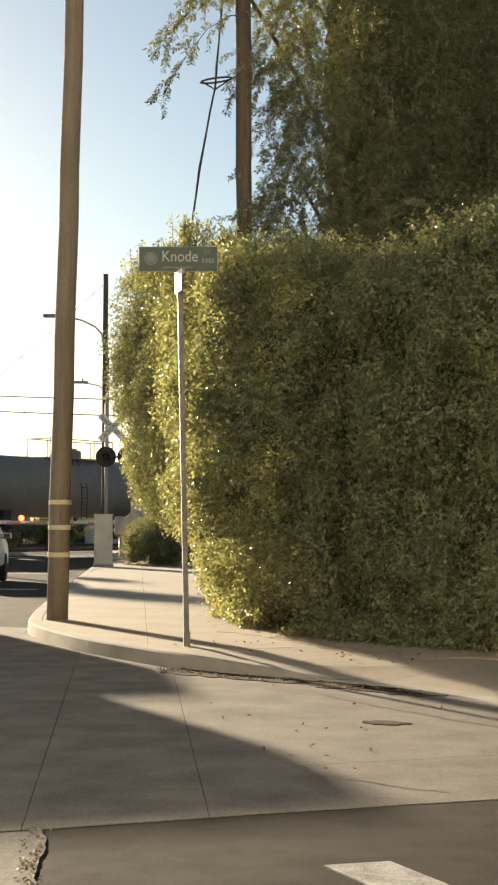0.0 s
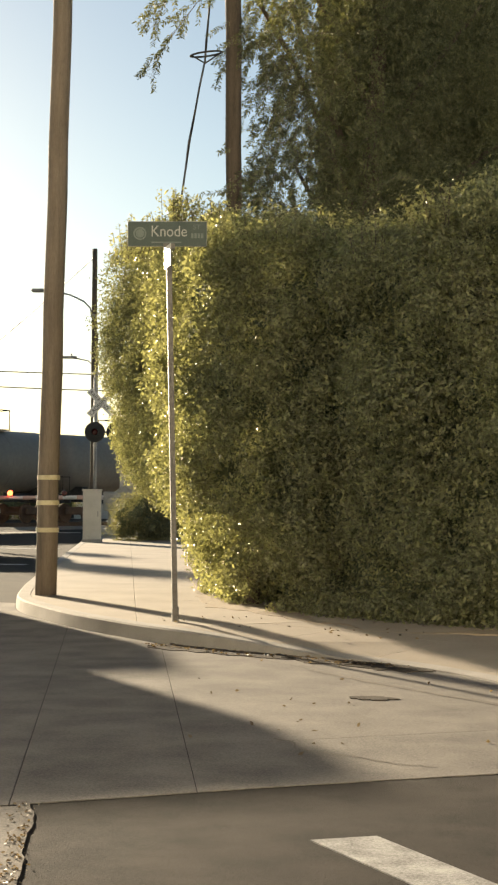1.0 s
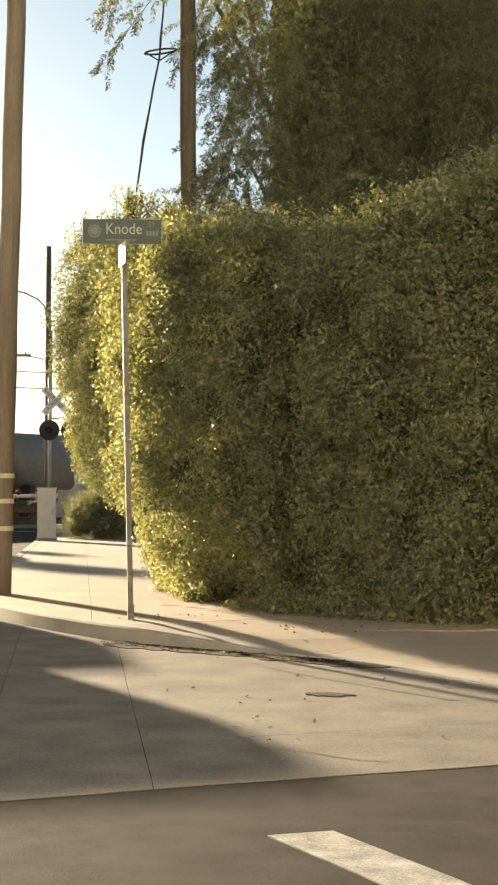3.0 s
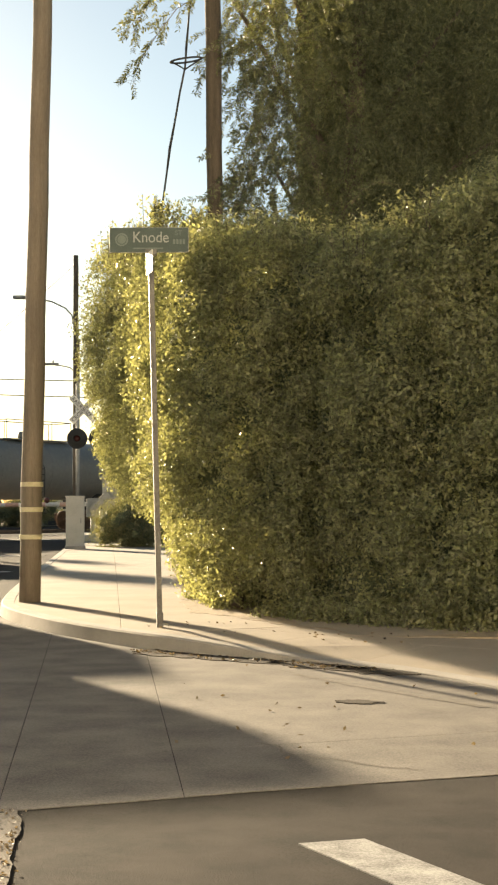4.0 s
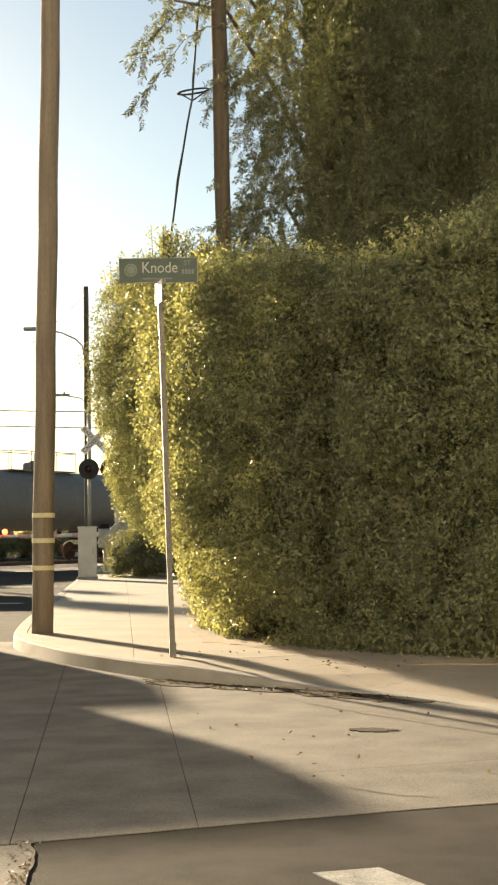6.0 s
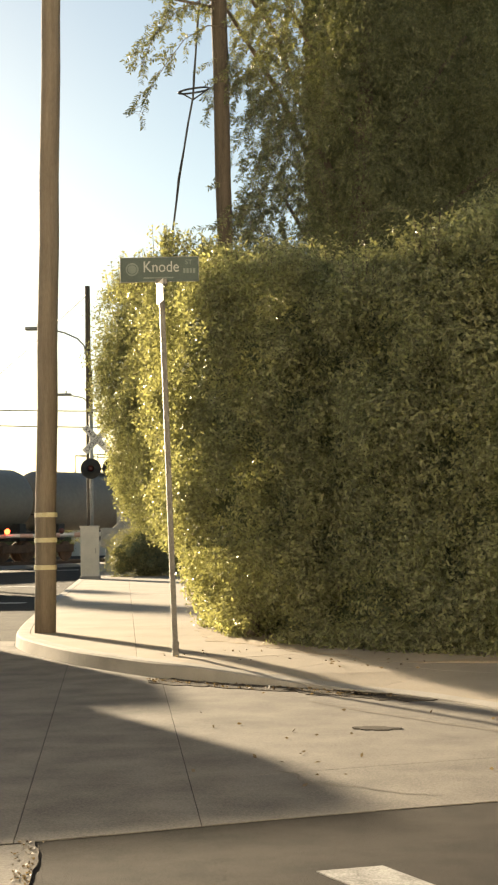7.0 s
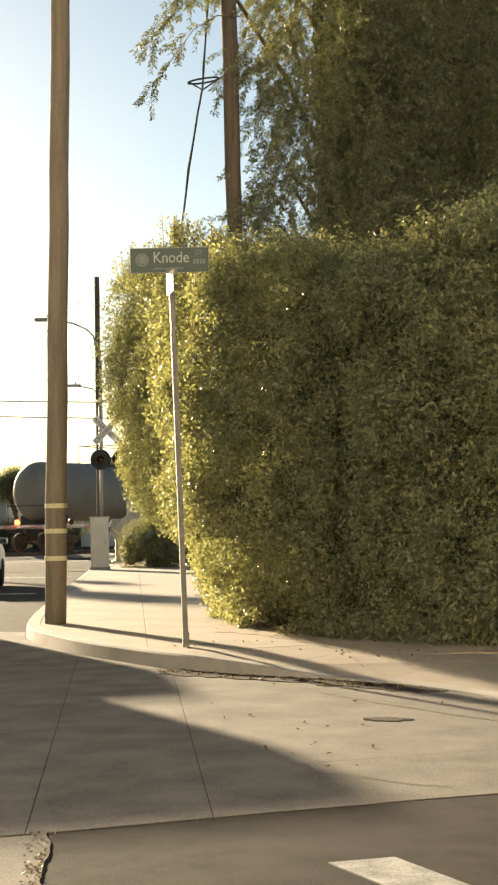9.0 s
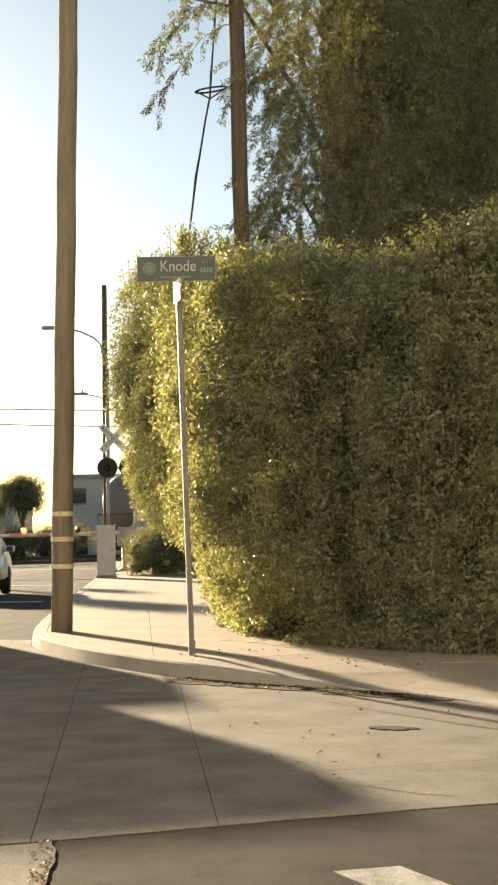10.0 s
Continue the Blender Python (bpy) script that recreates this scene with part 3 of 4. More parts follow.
    for x, y, z in tops * 14:
        x, y, z = x + rng.normal(0, 0.10), y + rng.normal(0, 0.12), z - rng.uniform(0.0, 0.12)
        tip = (x + rng.normal(0, 0.06), y, z + rng.uniform(-0.02, 0.10))
        rod([(x, y, z - 0.3), tip], [0.004, 0.002], 4, stems)
        for j in range(30):
            f = j / 30
            shoots_at.append([x + (tip[0] - x) * f + rng.normal(0, 0.03), y + rng.normal(0, 0.03), z - 0.36 + (tip[2] - z + 0.36) * f])
            shoots_out.append([rng.normal(0, 1), rng.normal(0, 1), 0.6])
    tagged(part("shoot_wood", stems, BARK, thing), kind="stuff")
    leaf_cloud("shoot_leaves", np.array(shoots_at), np.array(shoots_out), 0.06, 0.026, LEAF, thing)
    for x, y in ((-0.02, 16.25), (0.45, 16.9), (0.9, 15.2), (1.5, 14.6), (2.3, 14.3)):
        bm = rod([(x, y, -0.1), (x + 0.03, y + 0.02, 0.5), (x + 0.08, y + 0.1, 1.3), (x + 0.15, y + 0.2, 2.4), (x + 0.2, y + 0.3, 3.4)], [0.09, 0.07, 0.055, 0.04, 0.02], 9)
        part("stem", bm, BARK, thing, smooth=True)
    return tagged(thing, "tall dense green hedge bulging over the pavement corner", "hedge")


hedge()


def strand(path_at, path_out, start, way, length, fall, step=0.028):
    """Leaves in two rows down a drooping twig; returns the twig."""
    p, d = np.array(start, float), np.array(way, float)
    d /= np.linalg.norm(d)
    pts = [p.copy()]
    n = int(length / step)
    for k in range(n):
        d[2] -= fall * step
        d += rng.normal(0, 0.03, 3)
        d /= np.linalg.norm(d)
        p = p + d * step
        if k % 4 == 3:
            pts.append(p.copy())
        if k > 2:
            s = np.cross(d, [0.3, 1.0, 0.2])
            s /= np.linalg.norm(s) + 1e-9
            for sign in (-1, 1):
                if rng.uniform() < 0.85:
                    w = d * 0.7 + sign * s * 0.9
                    path_at.append(p + w * 0.022)
                    path_out.append(w * 3)
    return pts


def weeping_tree():
    thing = empty("weeping_tree", pose(0, 0, 0))
    trunk = rod([(2.0, 21.8, -0.1), (1.95, 21.7, 1.2), (1.8, 21.6, 2.8), (1.7, 21.5, 4.6), (1.75, 21.6, 6.4), (1.9, 21.7, 8.6), (2.0, 21.8, 10.0)], [0.30, 0.25, 0.22, 0.19, 0.15, 0.10, 0.05], 14)
    part("trunk", trunk, BARK, thing, smooth=True)
    limbs = [[(1.7, 21.6, 4.8), (1.1, 22.0, 6.6), (0.5, 21.6, 7.8), (-0.2, 20.2, 8.5), (-0.9, 19.5, 8.4)],
             [(1.7, 21.6, 5.6), (1.0, 22.2, 7.4), (0.5, 22.0, 8.8), (-0.3, 21.0, 9.6)],
             [(1.75, 21.6, 6.2), (2.6, 22.0, 7.6), (3.4, 21.8, 8.6)],
             [(1.7, 21.6, 4.4), (2.6, 22.0, 5.6), (3.5, 21.8, 6.4), (4.4, 21.6, 6.8)],
             [(1.8, 21.6, 6.8), (1.2, 22.0, 8.2), (0.7, 21.8, 9.2)],
             [(1.7, 21.6, 4.2), (1.1, 22.0, 5.3), (0.6, 21.6, 6.1)]]
    for l in limbs:
        part("limb", rod(l, [0.05 * (1 - i / len(l)) + 0.008 for i in range(len(l))], 8), BARK, thing, smooth=True)
    at, out = [], []
    twigs = bmesh.new()
    # the ragged sunlit edge
    for k in range(820):
        z = rng.uniform(4.7, 10.0)
        edge = 0.02 + 0.16 * math.sin(z * 3.1) + 0.1 * math.sin(z * 7.3)
        x = edge + abs(rng.normal(0, 0.75)) + 0.08
        y = 20.6 + rng.uniform(-0.9, 1.3)
        pts = strand(at, out, (x, y, z), (rng.uniform(-1.0, 0.5), rng.normal(0, 0.5), rng.uniform(-0.4, 0.5)), rng.uniform(0.35, 0.95), 2.4)
        rod(pts, 0.0028, 3, twigs)
    # the two sprays that hang out to the side of the pole
    sprays = ([(-0.15, 20.1, 8.42), (-0.55, 19.7, 8.38), (-0.95, 19.6, 8.18), (-1.30, 19.6, 7.85), (-1.50, 19.6, 7.45)],
              [(-0.15, 19.9, 8.05), (-0.50, 19.7, 8.00), (-0.85, 19.6, 7.78), (-1.15, 19.6, 7.42), (-1.42, 19.6, 7.05), (-1.56, 19.6, 6.72)],
              [(-0.2, 20.0, 8.7), (-0.5, 19.7, 8.75), (-0.9, 19.6, 8.55), (-1.1, 19.6, 8.3)])
    for path, many in zip(sprays, (60, 34, 34)):
        path = [(-0.15 + (x + 0.15) * 0.90, y, z + 0.10) for x, y, z in path]
        rod(path, [0.009 - 0.0014 * i for i in range(len(path))], 5, twigs)
        for k in range(many):
            f = (k + rng.uniform(0, 1)) / many
            at_f = along_line(path, 0.15 + 0.85 * f)
            pts = strand(at, out, at_f, (rng.uniform(-1.0, 0.1), rng.normal(0, 0.3), rng.uniform(-0.7, 0.15)), rng.uniform(0.16, 0.42), 2.6)
            rod(pts, 0.0025, 3, twigs)
    for s, w, ln in (((-0.25, 19.6, 7.65), (-0.8, 0, -0.35), 0.45), ((-0.22, 19.6, 7.3), (-0.9, 0.0, 0.10), 0.30), ((-0.25, 19.6, 5.25), (-1.0, 0, 0.30), 0.5),
                     ((-0.22, 19.6, 5.9), (-0.8, 0, -0.2), 0.3), ((-0.30, 19.6, 7.0), (-0.8, 0, -0.4), 0.25), ((-0.2, 19.6, 5.5), (-0.6, 0, -0.5), 0.3)):
        pts = strand(at, out, s, w, ln, 0.9)
        rod(pts, 0.003, 3, twigs)
    tagged(part("twig_spray", twigs, BARK, thing), kind="stuff")
    leaf_cloud("hanging_leaves", np.array(at), np.array(out), 0.078, 0.023, FEATHER, thing, 0.35, "narrow hanging leaves lit from behind")
    crown = []
    for k in range(420):
        x, z = rng.uniform(0.55, 4.8), rng.uniform(4.0, 10.2)
        if x < 0.95 + 0.3 * math.sin(z * 2.3):
            continue
        crown.append((x, 21.0 + rng.uniform(-0.8, 1.4), z, rng.uniform(0.26, 0.46)))
    a, o = clump_leaves(crown, 240, 0.3)
    leaf_cloud("crown", a, o, 0.075, 0.019, FEATHER, thing, 0.9, "dense drooping crown in shade")
    # opaque backing sheet, its dark colour painted in for the crown's inner shade
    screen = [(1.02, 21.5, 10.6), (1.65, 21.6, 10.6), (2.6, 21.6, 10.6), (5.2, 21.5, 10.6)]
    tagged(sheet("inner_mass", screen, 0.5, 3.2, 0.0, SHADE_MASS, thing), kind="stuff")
    return tagged(thing, "weeping tree with fine drooping twigs behind the hedge", "tree")


weeping_tree()


# ---------------------------------------------------------------- the railway crossing
def cabinet():
    thing = empty("signal_cabinet", pose(-4.60, 41.8, 0, 0, 0, 5))
    part("plinth", box(-0.29, -0.24, -0.1, 0.29, 0.24, 0.08, 0.01), KERB, thing)
    body = part("body", box(-0.26, -0.21, 0.08, 0.26, 0.21, 1.46, 0.015), CABINET, thing)
    part("door", box(-0.23, -0.225, 0.16, 0.23, -0.208, 1.38, 0.006), CABINET, body)
    part("handle", box(0.15, -0.25, 0.72, 0.18, -0.222, 0.88, 0.005), GALV, body)
    for k in range(4):
        part("louvre", box(-0.15, -0.236, 0.26 + k * 0.04, 0.15, -0.222, 0.275 + k * 0.04, 0.0), CABINET, body)
    part("roof", box(-0.285, -0.24, 1.46, 0.285, 0.235, 1.50, 0.01), CABINET, thing)
    return tagged(thing, "beige steel control cabinet standing at the kerb", "cabinet")


def crossing_signal():
    thing = empty("crossing_signal", pose(-5.42, 50.0, 0))
    part("mast", rod([(0, 0, 0), (0, 0, 5.35)], 0.065, 14), GALV, thing, smooth=True)
    part("base", lathe([(0.30, 0), (0.30, 0.06), (0.16, 0.12), (0.14, 0.45), (0.08, 0.50)], 16), GALV, thing, smooth=True)
    part("finial", lathe([(0.075, 5.33), (0.075, 5.38), (0.02, 5.46)], 12), GALV, thing, smooth=True)
    words = ("RAILROAD", "CROSSING")
    for k, a in enumerate((-45, 45)):
        m = pose(0.22, -0.085 - 0.02 * k, 4.52, 0, -a, 0)
        blade = part("crossbuck_blade", box(-0.61, -0.004, -0.115, 0.61, 0.004, 0.115, 0.002, None, m), PLATE_WHITE, thing, "white crossbuck blade with black lettering")
        lettering("lettering", words[k], 0.19, BLACK, blade, m @ pose(-0.55, -0.0075, -0.066, 90, 0, 0) @ Matrix.Diagonal((0.93, 1, 1, 1)))
    part("light_arm", rod([(-0.02, -0.05, 3.52), (0.76, -0.05, 3.52)], 0.035, 10), GALV, thing, smooth=True)
    for x in (0.0, 0.74):
        turned = pose(x, -0.15, 3.52, 90, 0, 0)
        disc = part("light_disc", lathe([(0.02, -0.03), (0.10, -0.02), (0.345, 0.0), (0.35, 0.012), (0.33, 0.016), (0.0005, 0.02)], 32, None, turned), BLACK, thing, "round black signal background", smooth=True)
        part("lens", lathe([(0.105, 0.02), (0.10, 0.035), (0.06, 0.052), (0.0005, 0.06)], 24, None, turned), DARK_LENS, disc, smooth=True)
        part("hood", lathe([(0.13, 0.018), (0.13, 0.20), (0.124, 0.20), (0.124, 0.018)], 24, None, turned), BLACK, disc, smooth=True)
    part("bell", lathe([(0.02, 0), (0.12, 0.02), (0.14, 0.10), (0.05, 0.14)], 18, None, pose(0, 0, 5.46)), GALV, thing, smooth=True)
    return tagged(thing, "railway crossing mast with white crossbuck and round signals", "crossing signal")


def crossing_gate():
    thing = empty("crossing_gate", pose(-4.95, 50.6, 0))
    part("stand", lathe([(0.22, 0), (0.22, 0.05), (0.09, 0.10), (0.09, 0.9)], 14), GALV, thing, smooth=True)
    part("mechanism", box(-0.22, -0.25, 0.85, 0.24, 0.25, 1.5, 0.03), GALV, thing)
    part("side_box", box(0.30, -0.18, 0.28, 0.62, 0.16, 0.66, 0.02), CABINET, thing, "small grey box on the ground beside the gate")
    for y in (-0.32, 0.32):
        bm = box(-0.13, -0.02, -0.46, 0.13, 0.02, 0.62, 0.012, None, pose(0.27, y, 1.38, 0, 46, 0))
        arm = part("counterweight_arm", bm, GALV, thing, "slanted grey counterweight plate")
        part("counterweight", box(-0.16, -0.05, 0.40, 0.16, 0.05, 0.70, 0.02, None, pose(0.27, y, 1.38, 0, 46, 0)), GALV, arm)
    boom = part("boom", rod([(-0.2, 0, 1.30), (-4.0, 0.4, 1.28), (-9.2, 0.9, 1.24)], [0.075, 0.06, 0.045], 8), PLATE_WHITE, thing, "red and white striped gate boom lowered across the road")
    for k in range(9):
        x = -0.7 - k * 0.95
        part("boom_stripe", rod([(x, -0.03 - x * -0.0 - x * 0.0 + 0.1055 * -x, 1.30 + x * 0.0066), (x - 0.45, -0.03 + 0.1055 * (-x + 0.45) , 1.30 + (x - 0.45) * 0.0066)], 0.082 - 0.003 * k, 8), RED_PAINT, boom)
    for x in (-1.6, -3.5, -6.6):
        y = 0.09 * -x
        lamp = part("gate_lamp", box(x - 0.05, y - 0.06, 1.33, x + 0.05, y + 0.06, 1.50, 0.015), BLACK, boom)
        part("red_lens", lathe([(0.10, -0.01), (0.09, 0.02), (0.0005, 0.045)], 16, None, pose(x, y - 0.065, 1.44, 90, 0, 0)), RED_LENS if x == -3.5 else DARK_LENS, lamp, "glowing red gate light" if x == -3.5 else "")
    return tagged(thing, "lowered railway crossing gate with counterweights and red lights", "crossing gate")


cabinet()
crossing_signal()
crossing_gate()


def marker_post(x, y, h):
    thing = empty("marker_post", pose(x, y, 0))
    part("post", rod([(0, 0, -0.1), (0, 0, h)], 0.045, 12), PLATE_WHITE, thing, smooth=True)
    part("cap", lathe([(0.05, h), (0.052, h + 0.03), (0.02, h + 0.06)], 12), PLATE_WHITE, thing, smooth=True)
    return tagged(thing, "white marker post beside the crossing", "post")


marker_post(-4.25, 46.0, 1.05)


def lamp_arm(pole_at, z, reach, rise, drop_y=0.0):
    """A curved arm with a flat lantern, on a pole."""
    thing = empty("street_lamp", pose(*pole_at, z))
    pts = [(-0.10, 0, -0.55), (-0.16, 0, -0.25), (-0.42, 0, 0.02), (-0.95, 0, rise * 0.6), (-1.6, 0, rise * 0.92), (-reach, 0, rise)]
    part("arm", rod(pts, 0.032, 8), GALV, thing, smooth=True)
    part("pole_clamp", box(-0.14, -0.13, -0.62, 0.02, 0.13, -0.48, 0.01), GALV, thing)
    head = part("lantern", box(-reach - 0.78, -0.16, rise - 0.07, -reach + 0.05, 0.16, rise + 0.06, 0.05), GALV, thing, "flat grey street light lantern")
    part("photocell", lathe([(0.05, 0), (0.05, 0.12), (0.03, 0.15)], 10, None, pose(-reach - 0.25, 0, rise + 0.05)), GALV, head)
    return tagged(thing, "street lamp with curved arm on a distant wooden pole", "street lamp")


lamp_arm((-6.36, 58.0), 9.08, 1.72, 0.46)
far_pole_two = utility_pole((-8.66, 80.0, 0), (-8.66, 80.0, 10.4), 0.12, 0.10, "far wooden utility pole beyond the crossing", DARK_WOOD)
lamp_arm((-8.66, 80.0), 8.85, 1.1, 0.22)


def power_line(a, b, sag=0.5, radius=0.034):
    a, b = Vector(a), Vector(b)
    pts = [a.lerp(b, k / 14) - Vector((0, 0, sag * (1 - (2 * k / 14 - 1) ** 2))) for k in range(15)]
    ob = part("power_line", rod(pts, radius, 5), CABLE)
    return tagged(ob, "thin overhead wire crossing above the road", "wire")


def line_pole(x, y, h):
    thing = utility_pole((x, y, 0), (x, y, h), 0.14, 0.10, "far wooden utility pole carrying overhead wires")
    part("crossarm", box(-1.1, -0.06, h - 0.62, 1.1, 0.06, h - 0.48, 0.01), WOOD, thing)
    return thing


line_pole(-34.0, 88.0, 10.6)
line_pole(12.0, 94.0, 10.6)
power_line((-34.0, 88.0, 9.95), (12.0, 94.0, 9.3))
power_line((-34.0, 88.0, 9.15), (12.0, 94.0, 8.1))
line_pole(-40.0, 160.0, 10.6)
power_line((-6.36, 58.0, 10.9), (-40.0, 160.0, 9.98), 0.6, 0.03)


# ---------------------------------------------------------------- the train
TRACK, HEADING = (-11.3, 68.0), 57.0       # where the last head passes at 9 s; degrees from +x
SPEED = 6.2


def tank_car():
    """A black tank car along x, centre at the origin, rails at height 0."""
    car = empty("tank_car")
    half, r, zc, dx0 = 6.08, 1.43, 2.87, 0.73
    lay = pose(0, 0, zc, 0, 90, 0)
    prof = [(0.001, -half - 0.12), (0.45, -half - 0.10), (0.85, -half - 0.02), (1.16, -half + 0.12), (1.35, -half + 0.33), (r, -half + 0.62)]
    prof = prof + [(a, -b) for a, b in prof[::-1]]
    tank = part("tank", lathe(prof, 40, None, lay), TANK, car, "long dusty grey cylindrical tank with rounded heads", smooth=True)
    for x in (-2.6, -0.9, 0.9, 2.6):
        part("weld_band", lathe([(r + 0.002, -0.03), (r + 0.012, -0.02), (r + 0.012, 0.02), (r + 0.002, 0.03)], 40, None, pose(x, 0, zc, 0, 90, 0)), TANK, tank, smooth=True)
    dome = part("dome", lathe([(0.50, 0), (0.50, 0.42), (0.46, 0.47), (0.20, 0.50)], 24, None, pose(dx0, 0, zc + r - 0.06)), TANK, car, "short round hatch dome", smooth=True)
    part("hatch", lathe([(0.24, 0), (0.24, 0.08), (0.1, 0.10)], 16, None, pose(dx0 + 0.1, 0, zc + r + 0.42)), TANK, dome, smooth=True)
    deck = part("platform", box(dx0 - 2.38, -0.75, zc + r - 0.03, dx0 + 2.38, 0.75, zc + r + 0.02, 0.005), GALV, car, "open steel walkway deck")
    top = zc + r
    for y in (-0.72, 0.72):
        part("railing", rod([(dx0 - 2.33, y, top), (dx0 - 2.33, y, top + 0.9), (dx0 + 2.33, y, top + 0.9), (dx0 + 2.33, y, top)], 0.025, 6), BLACK, deck)
        for x in (dx0 - 0.9, dx0 + 0.9):
            part("railing_post", rod([(x, y, top), (x, y, top + 0.89)], 0.02, 6), BLACK, deck)
    for x in (dx0 - 2.33, dx0 + 2.33):
        part("end_rail", rod([(x, -0.72, top + 0.89), (x, 0.72, top + 0.89)], 0.022, 6), BLACK, deck)
    for y in (-0.78, 0.78):
        lad = part("ladder", rod([(-0.2, y * 1.9, 0.9), (-0.2, y * 1.92, 2.9), (-0.2, y, top)], 0.02, 6), BLACK, car)
        rod_bm = bmesh.new()
        for k in range(8):
            z = 1.0 + 0.27 * k
            rod([(-0.2, y * 1.9, z), (0.2, y * 1.9, z)], 0.014, 5, rod_bm)
        rod([(0.2, y * 1.9, 0.9), (0.2, y * 1.92, 2.9), (0.2, y, top)], 0.02, 6, rod_bm)
        part("rungs", rod_bm, BLACK, lad)
    part("stub_sill", box(-half - 0.1, -0.35, 1.0, -half + 2.2, 0.35, 1.42, 0.02), BLACK, car)
    part("stub_sill", box(half - 2.2, -0.35, 1.0, half + 0.1, 0.35, 1.42, 0.02), BLACK, car)
    for x in (-half + 1.0, half - 1.0):
        saddle = part("bolster", box(x - 0.22, -1.30, 1.0, x + 0.22, 1.30, 1.75, 0.03), BLACK, car)
        for y in (-1.32, 1.32):
            part("reflector", box(x - 0.9, y - 0.01, 1.16, x + 0.2, y + 0.01, 1.30, 0.0), YELLOW_BAND, saddle, "pale reflective strip")
        bogie = part("bogie", box(x - 1.15, -1.08, 0.40, x + 1.15, -0.94, 0.78, 0.05), RUST, car, "rusty four-wheel bogie")
        part("side_frame", box(x - 1.15, 0.94, 0.40, x + 1.15, 1.08, 0.78, 0.05), RUST, bogie)
        for dx in (-0.85, 0.85):
            for y in (-0.76, 0.76):
                part("wheel", lathe([(0.10, -0.08), (0.40, -0.06), (0.46, -0.07), (0.46, 0.05), (0.40, 0.06), (0.10, 0.08)], 24, None, pose(x + dx, y, 0.46, 90, 0, 0)), RUST, bogie, smooth=True)
            part("axle", rod([(x + dx, -0.9, 0.46), (x + dx, 0.9, 0.46)], 0.08, 8), RUST, bogie)
    for s in (-1, 1):
        part("end_sill", box(s * (half + 0.1) - 0.08, -1.3, 0.95, s * (half + 0.1) + 0.08, 1.3, 1.22, 0.02), BLACK, car)
        part("coupler", box(min(s * (half + 0.1), s * (half + 0.37)), -0.12, 0.86, max(s * (half + 0.1), s * (half + 0.37)), 0.12, 1.08, 0.03), RUST, car)
        part("end_rail", rod([(s * (half + 0.12), -1.28, 1.2), (s * (half + 0.12), -1.28, 2.2), (s * (half + 0.12), 1.28, 2.2), (s * (half + 0.12), 1.28, 1.2)], 0.022, 6), BLACK, car)
    return tagged(car, "dusty grey railway tank car with walkway and railings", "railway car", "tank cars of the freight train")


first_car = tank_car()
TRAIN = [(first_car, 7.4)] + [(copy_thing(first_car, pose(0, 0, 0)), 7.4 + 12.9 * k) for k in range(1, 7)]
HEAD = Vector((math.cos(radians(HEADING)), math.sin(radians(HEADING)), 0))
ACROSS = Vector((-HEAD.y, HEAD.x, 0))
TRACK_C = Vector((*TRACK, 0)) + ACROSS * 0.4


def railway():
    turned = pose(TRACK_C.x, TRACK_C.y, 0, 0, 0, HEADING)
    bed = bmesh.new()
    lo = [(-160, -2.6, -0.2), (160, -2.6, -0.2), (160, 2.6, -0.2), (-160, 2.6, -0.2)]
    hi = [(-160, -1.6, 0.0), (160, -1.6, 0.0), (160, 1.6, 0.0), (-160, 1.6, 0.0)]
    a, b = [bed.verts.new(p) for p in lo], [bed.verts.new(p) for p in hi]
    bed.faces.new(b)
    for i in range(4):
        bed.faces.new((a[i], a[(i + 1) % 4], b[(i + 1) % 4], b[i]))
    ob = part("railway_bed", bed, GRAVEL)
    ob.matrix_basis = turned
    tagged(ob, "low gravel bed of the railway track", "railway track", kind="structure")
    for y in (-0.74, 0.74):
        part("rail", box(-160, y - 0.035, 0.0, 160, y + 0.035, 0.15, 0.01), RUST, ob)


railway()


# ---------------------------------------------------------------- road marks and far street
def far_line(name, x0, y0, x1, y1, w):
    d = Vector((x1 - x0, y1 - y0)).normalized()
    s = Vector((-d.y, d.x)) * w
    ob = slab(name, [(x0, y0), (x1, y1), (x1 + s.x, y1 + s.y), (x0 + s.x, y0 + s.y)], ROAD - 0.01, ROAD + 0.001, PAINT)
    return tagged(ob, "white painted line across the road", "road marking")


far_line("stop_line", -14.0, 40.6, -5.3, 39.6, 0.55)
far_line("stop_line", -13.0, 30.6, -4.6, 29.4, 0.35)
far_line("edge_line", -16.0, 60.0, -7.2, 61.0, 0.9)


def bush(x, y, h, w, label, mat=LEAF, count=16, leaf=0.07):
    thing = empty("bush", pose(x, y, 0))
    cl = [(rng.normal(0, w * 0.32), rng.normal(0, w * 0.25), rng.uniform(0.15, h * 0.85), rng.uniform(0.18, 0.30) * w) for k in range(count)]
    a, o = clump_leaves(cl, 420 if count > 20 else 150, 0.25)
    a[:, 2] = np.maximum(a[:, 2], 0.01)
    leaf_cloud("foliage", a, o, leaf, leaf * 0.4, mat, thing)
    # darker core: the bush's inner shade given as colour
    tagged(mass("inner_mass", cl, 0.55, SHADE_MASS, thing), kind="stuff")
    part("stem", rod([(0, 0, -0.1), (0.02, 0, h * 0.5)], [0.05, 0.02], 7), BARK, thing)
    return tagged(thing, label, "bush")


bush(-3.15, 44.0, 1.55, 1.35, "rounded dark green bush beside the pavement", FARLEAF, 46, 0.06)
bush(-2.35, 43.2, 0.9, 0.9, "low dark green bush beside the pavement", FARLEAF, 30, 0.06)


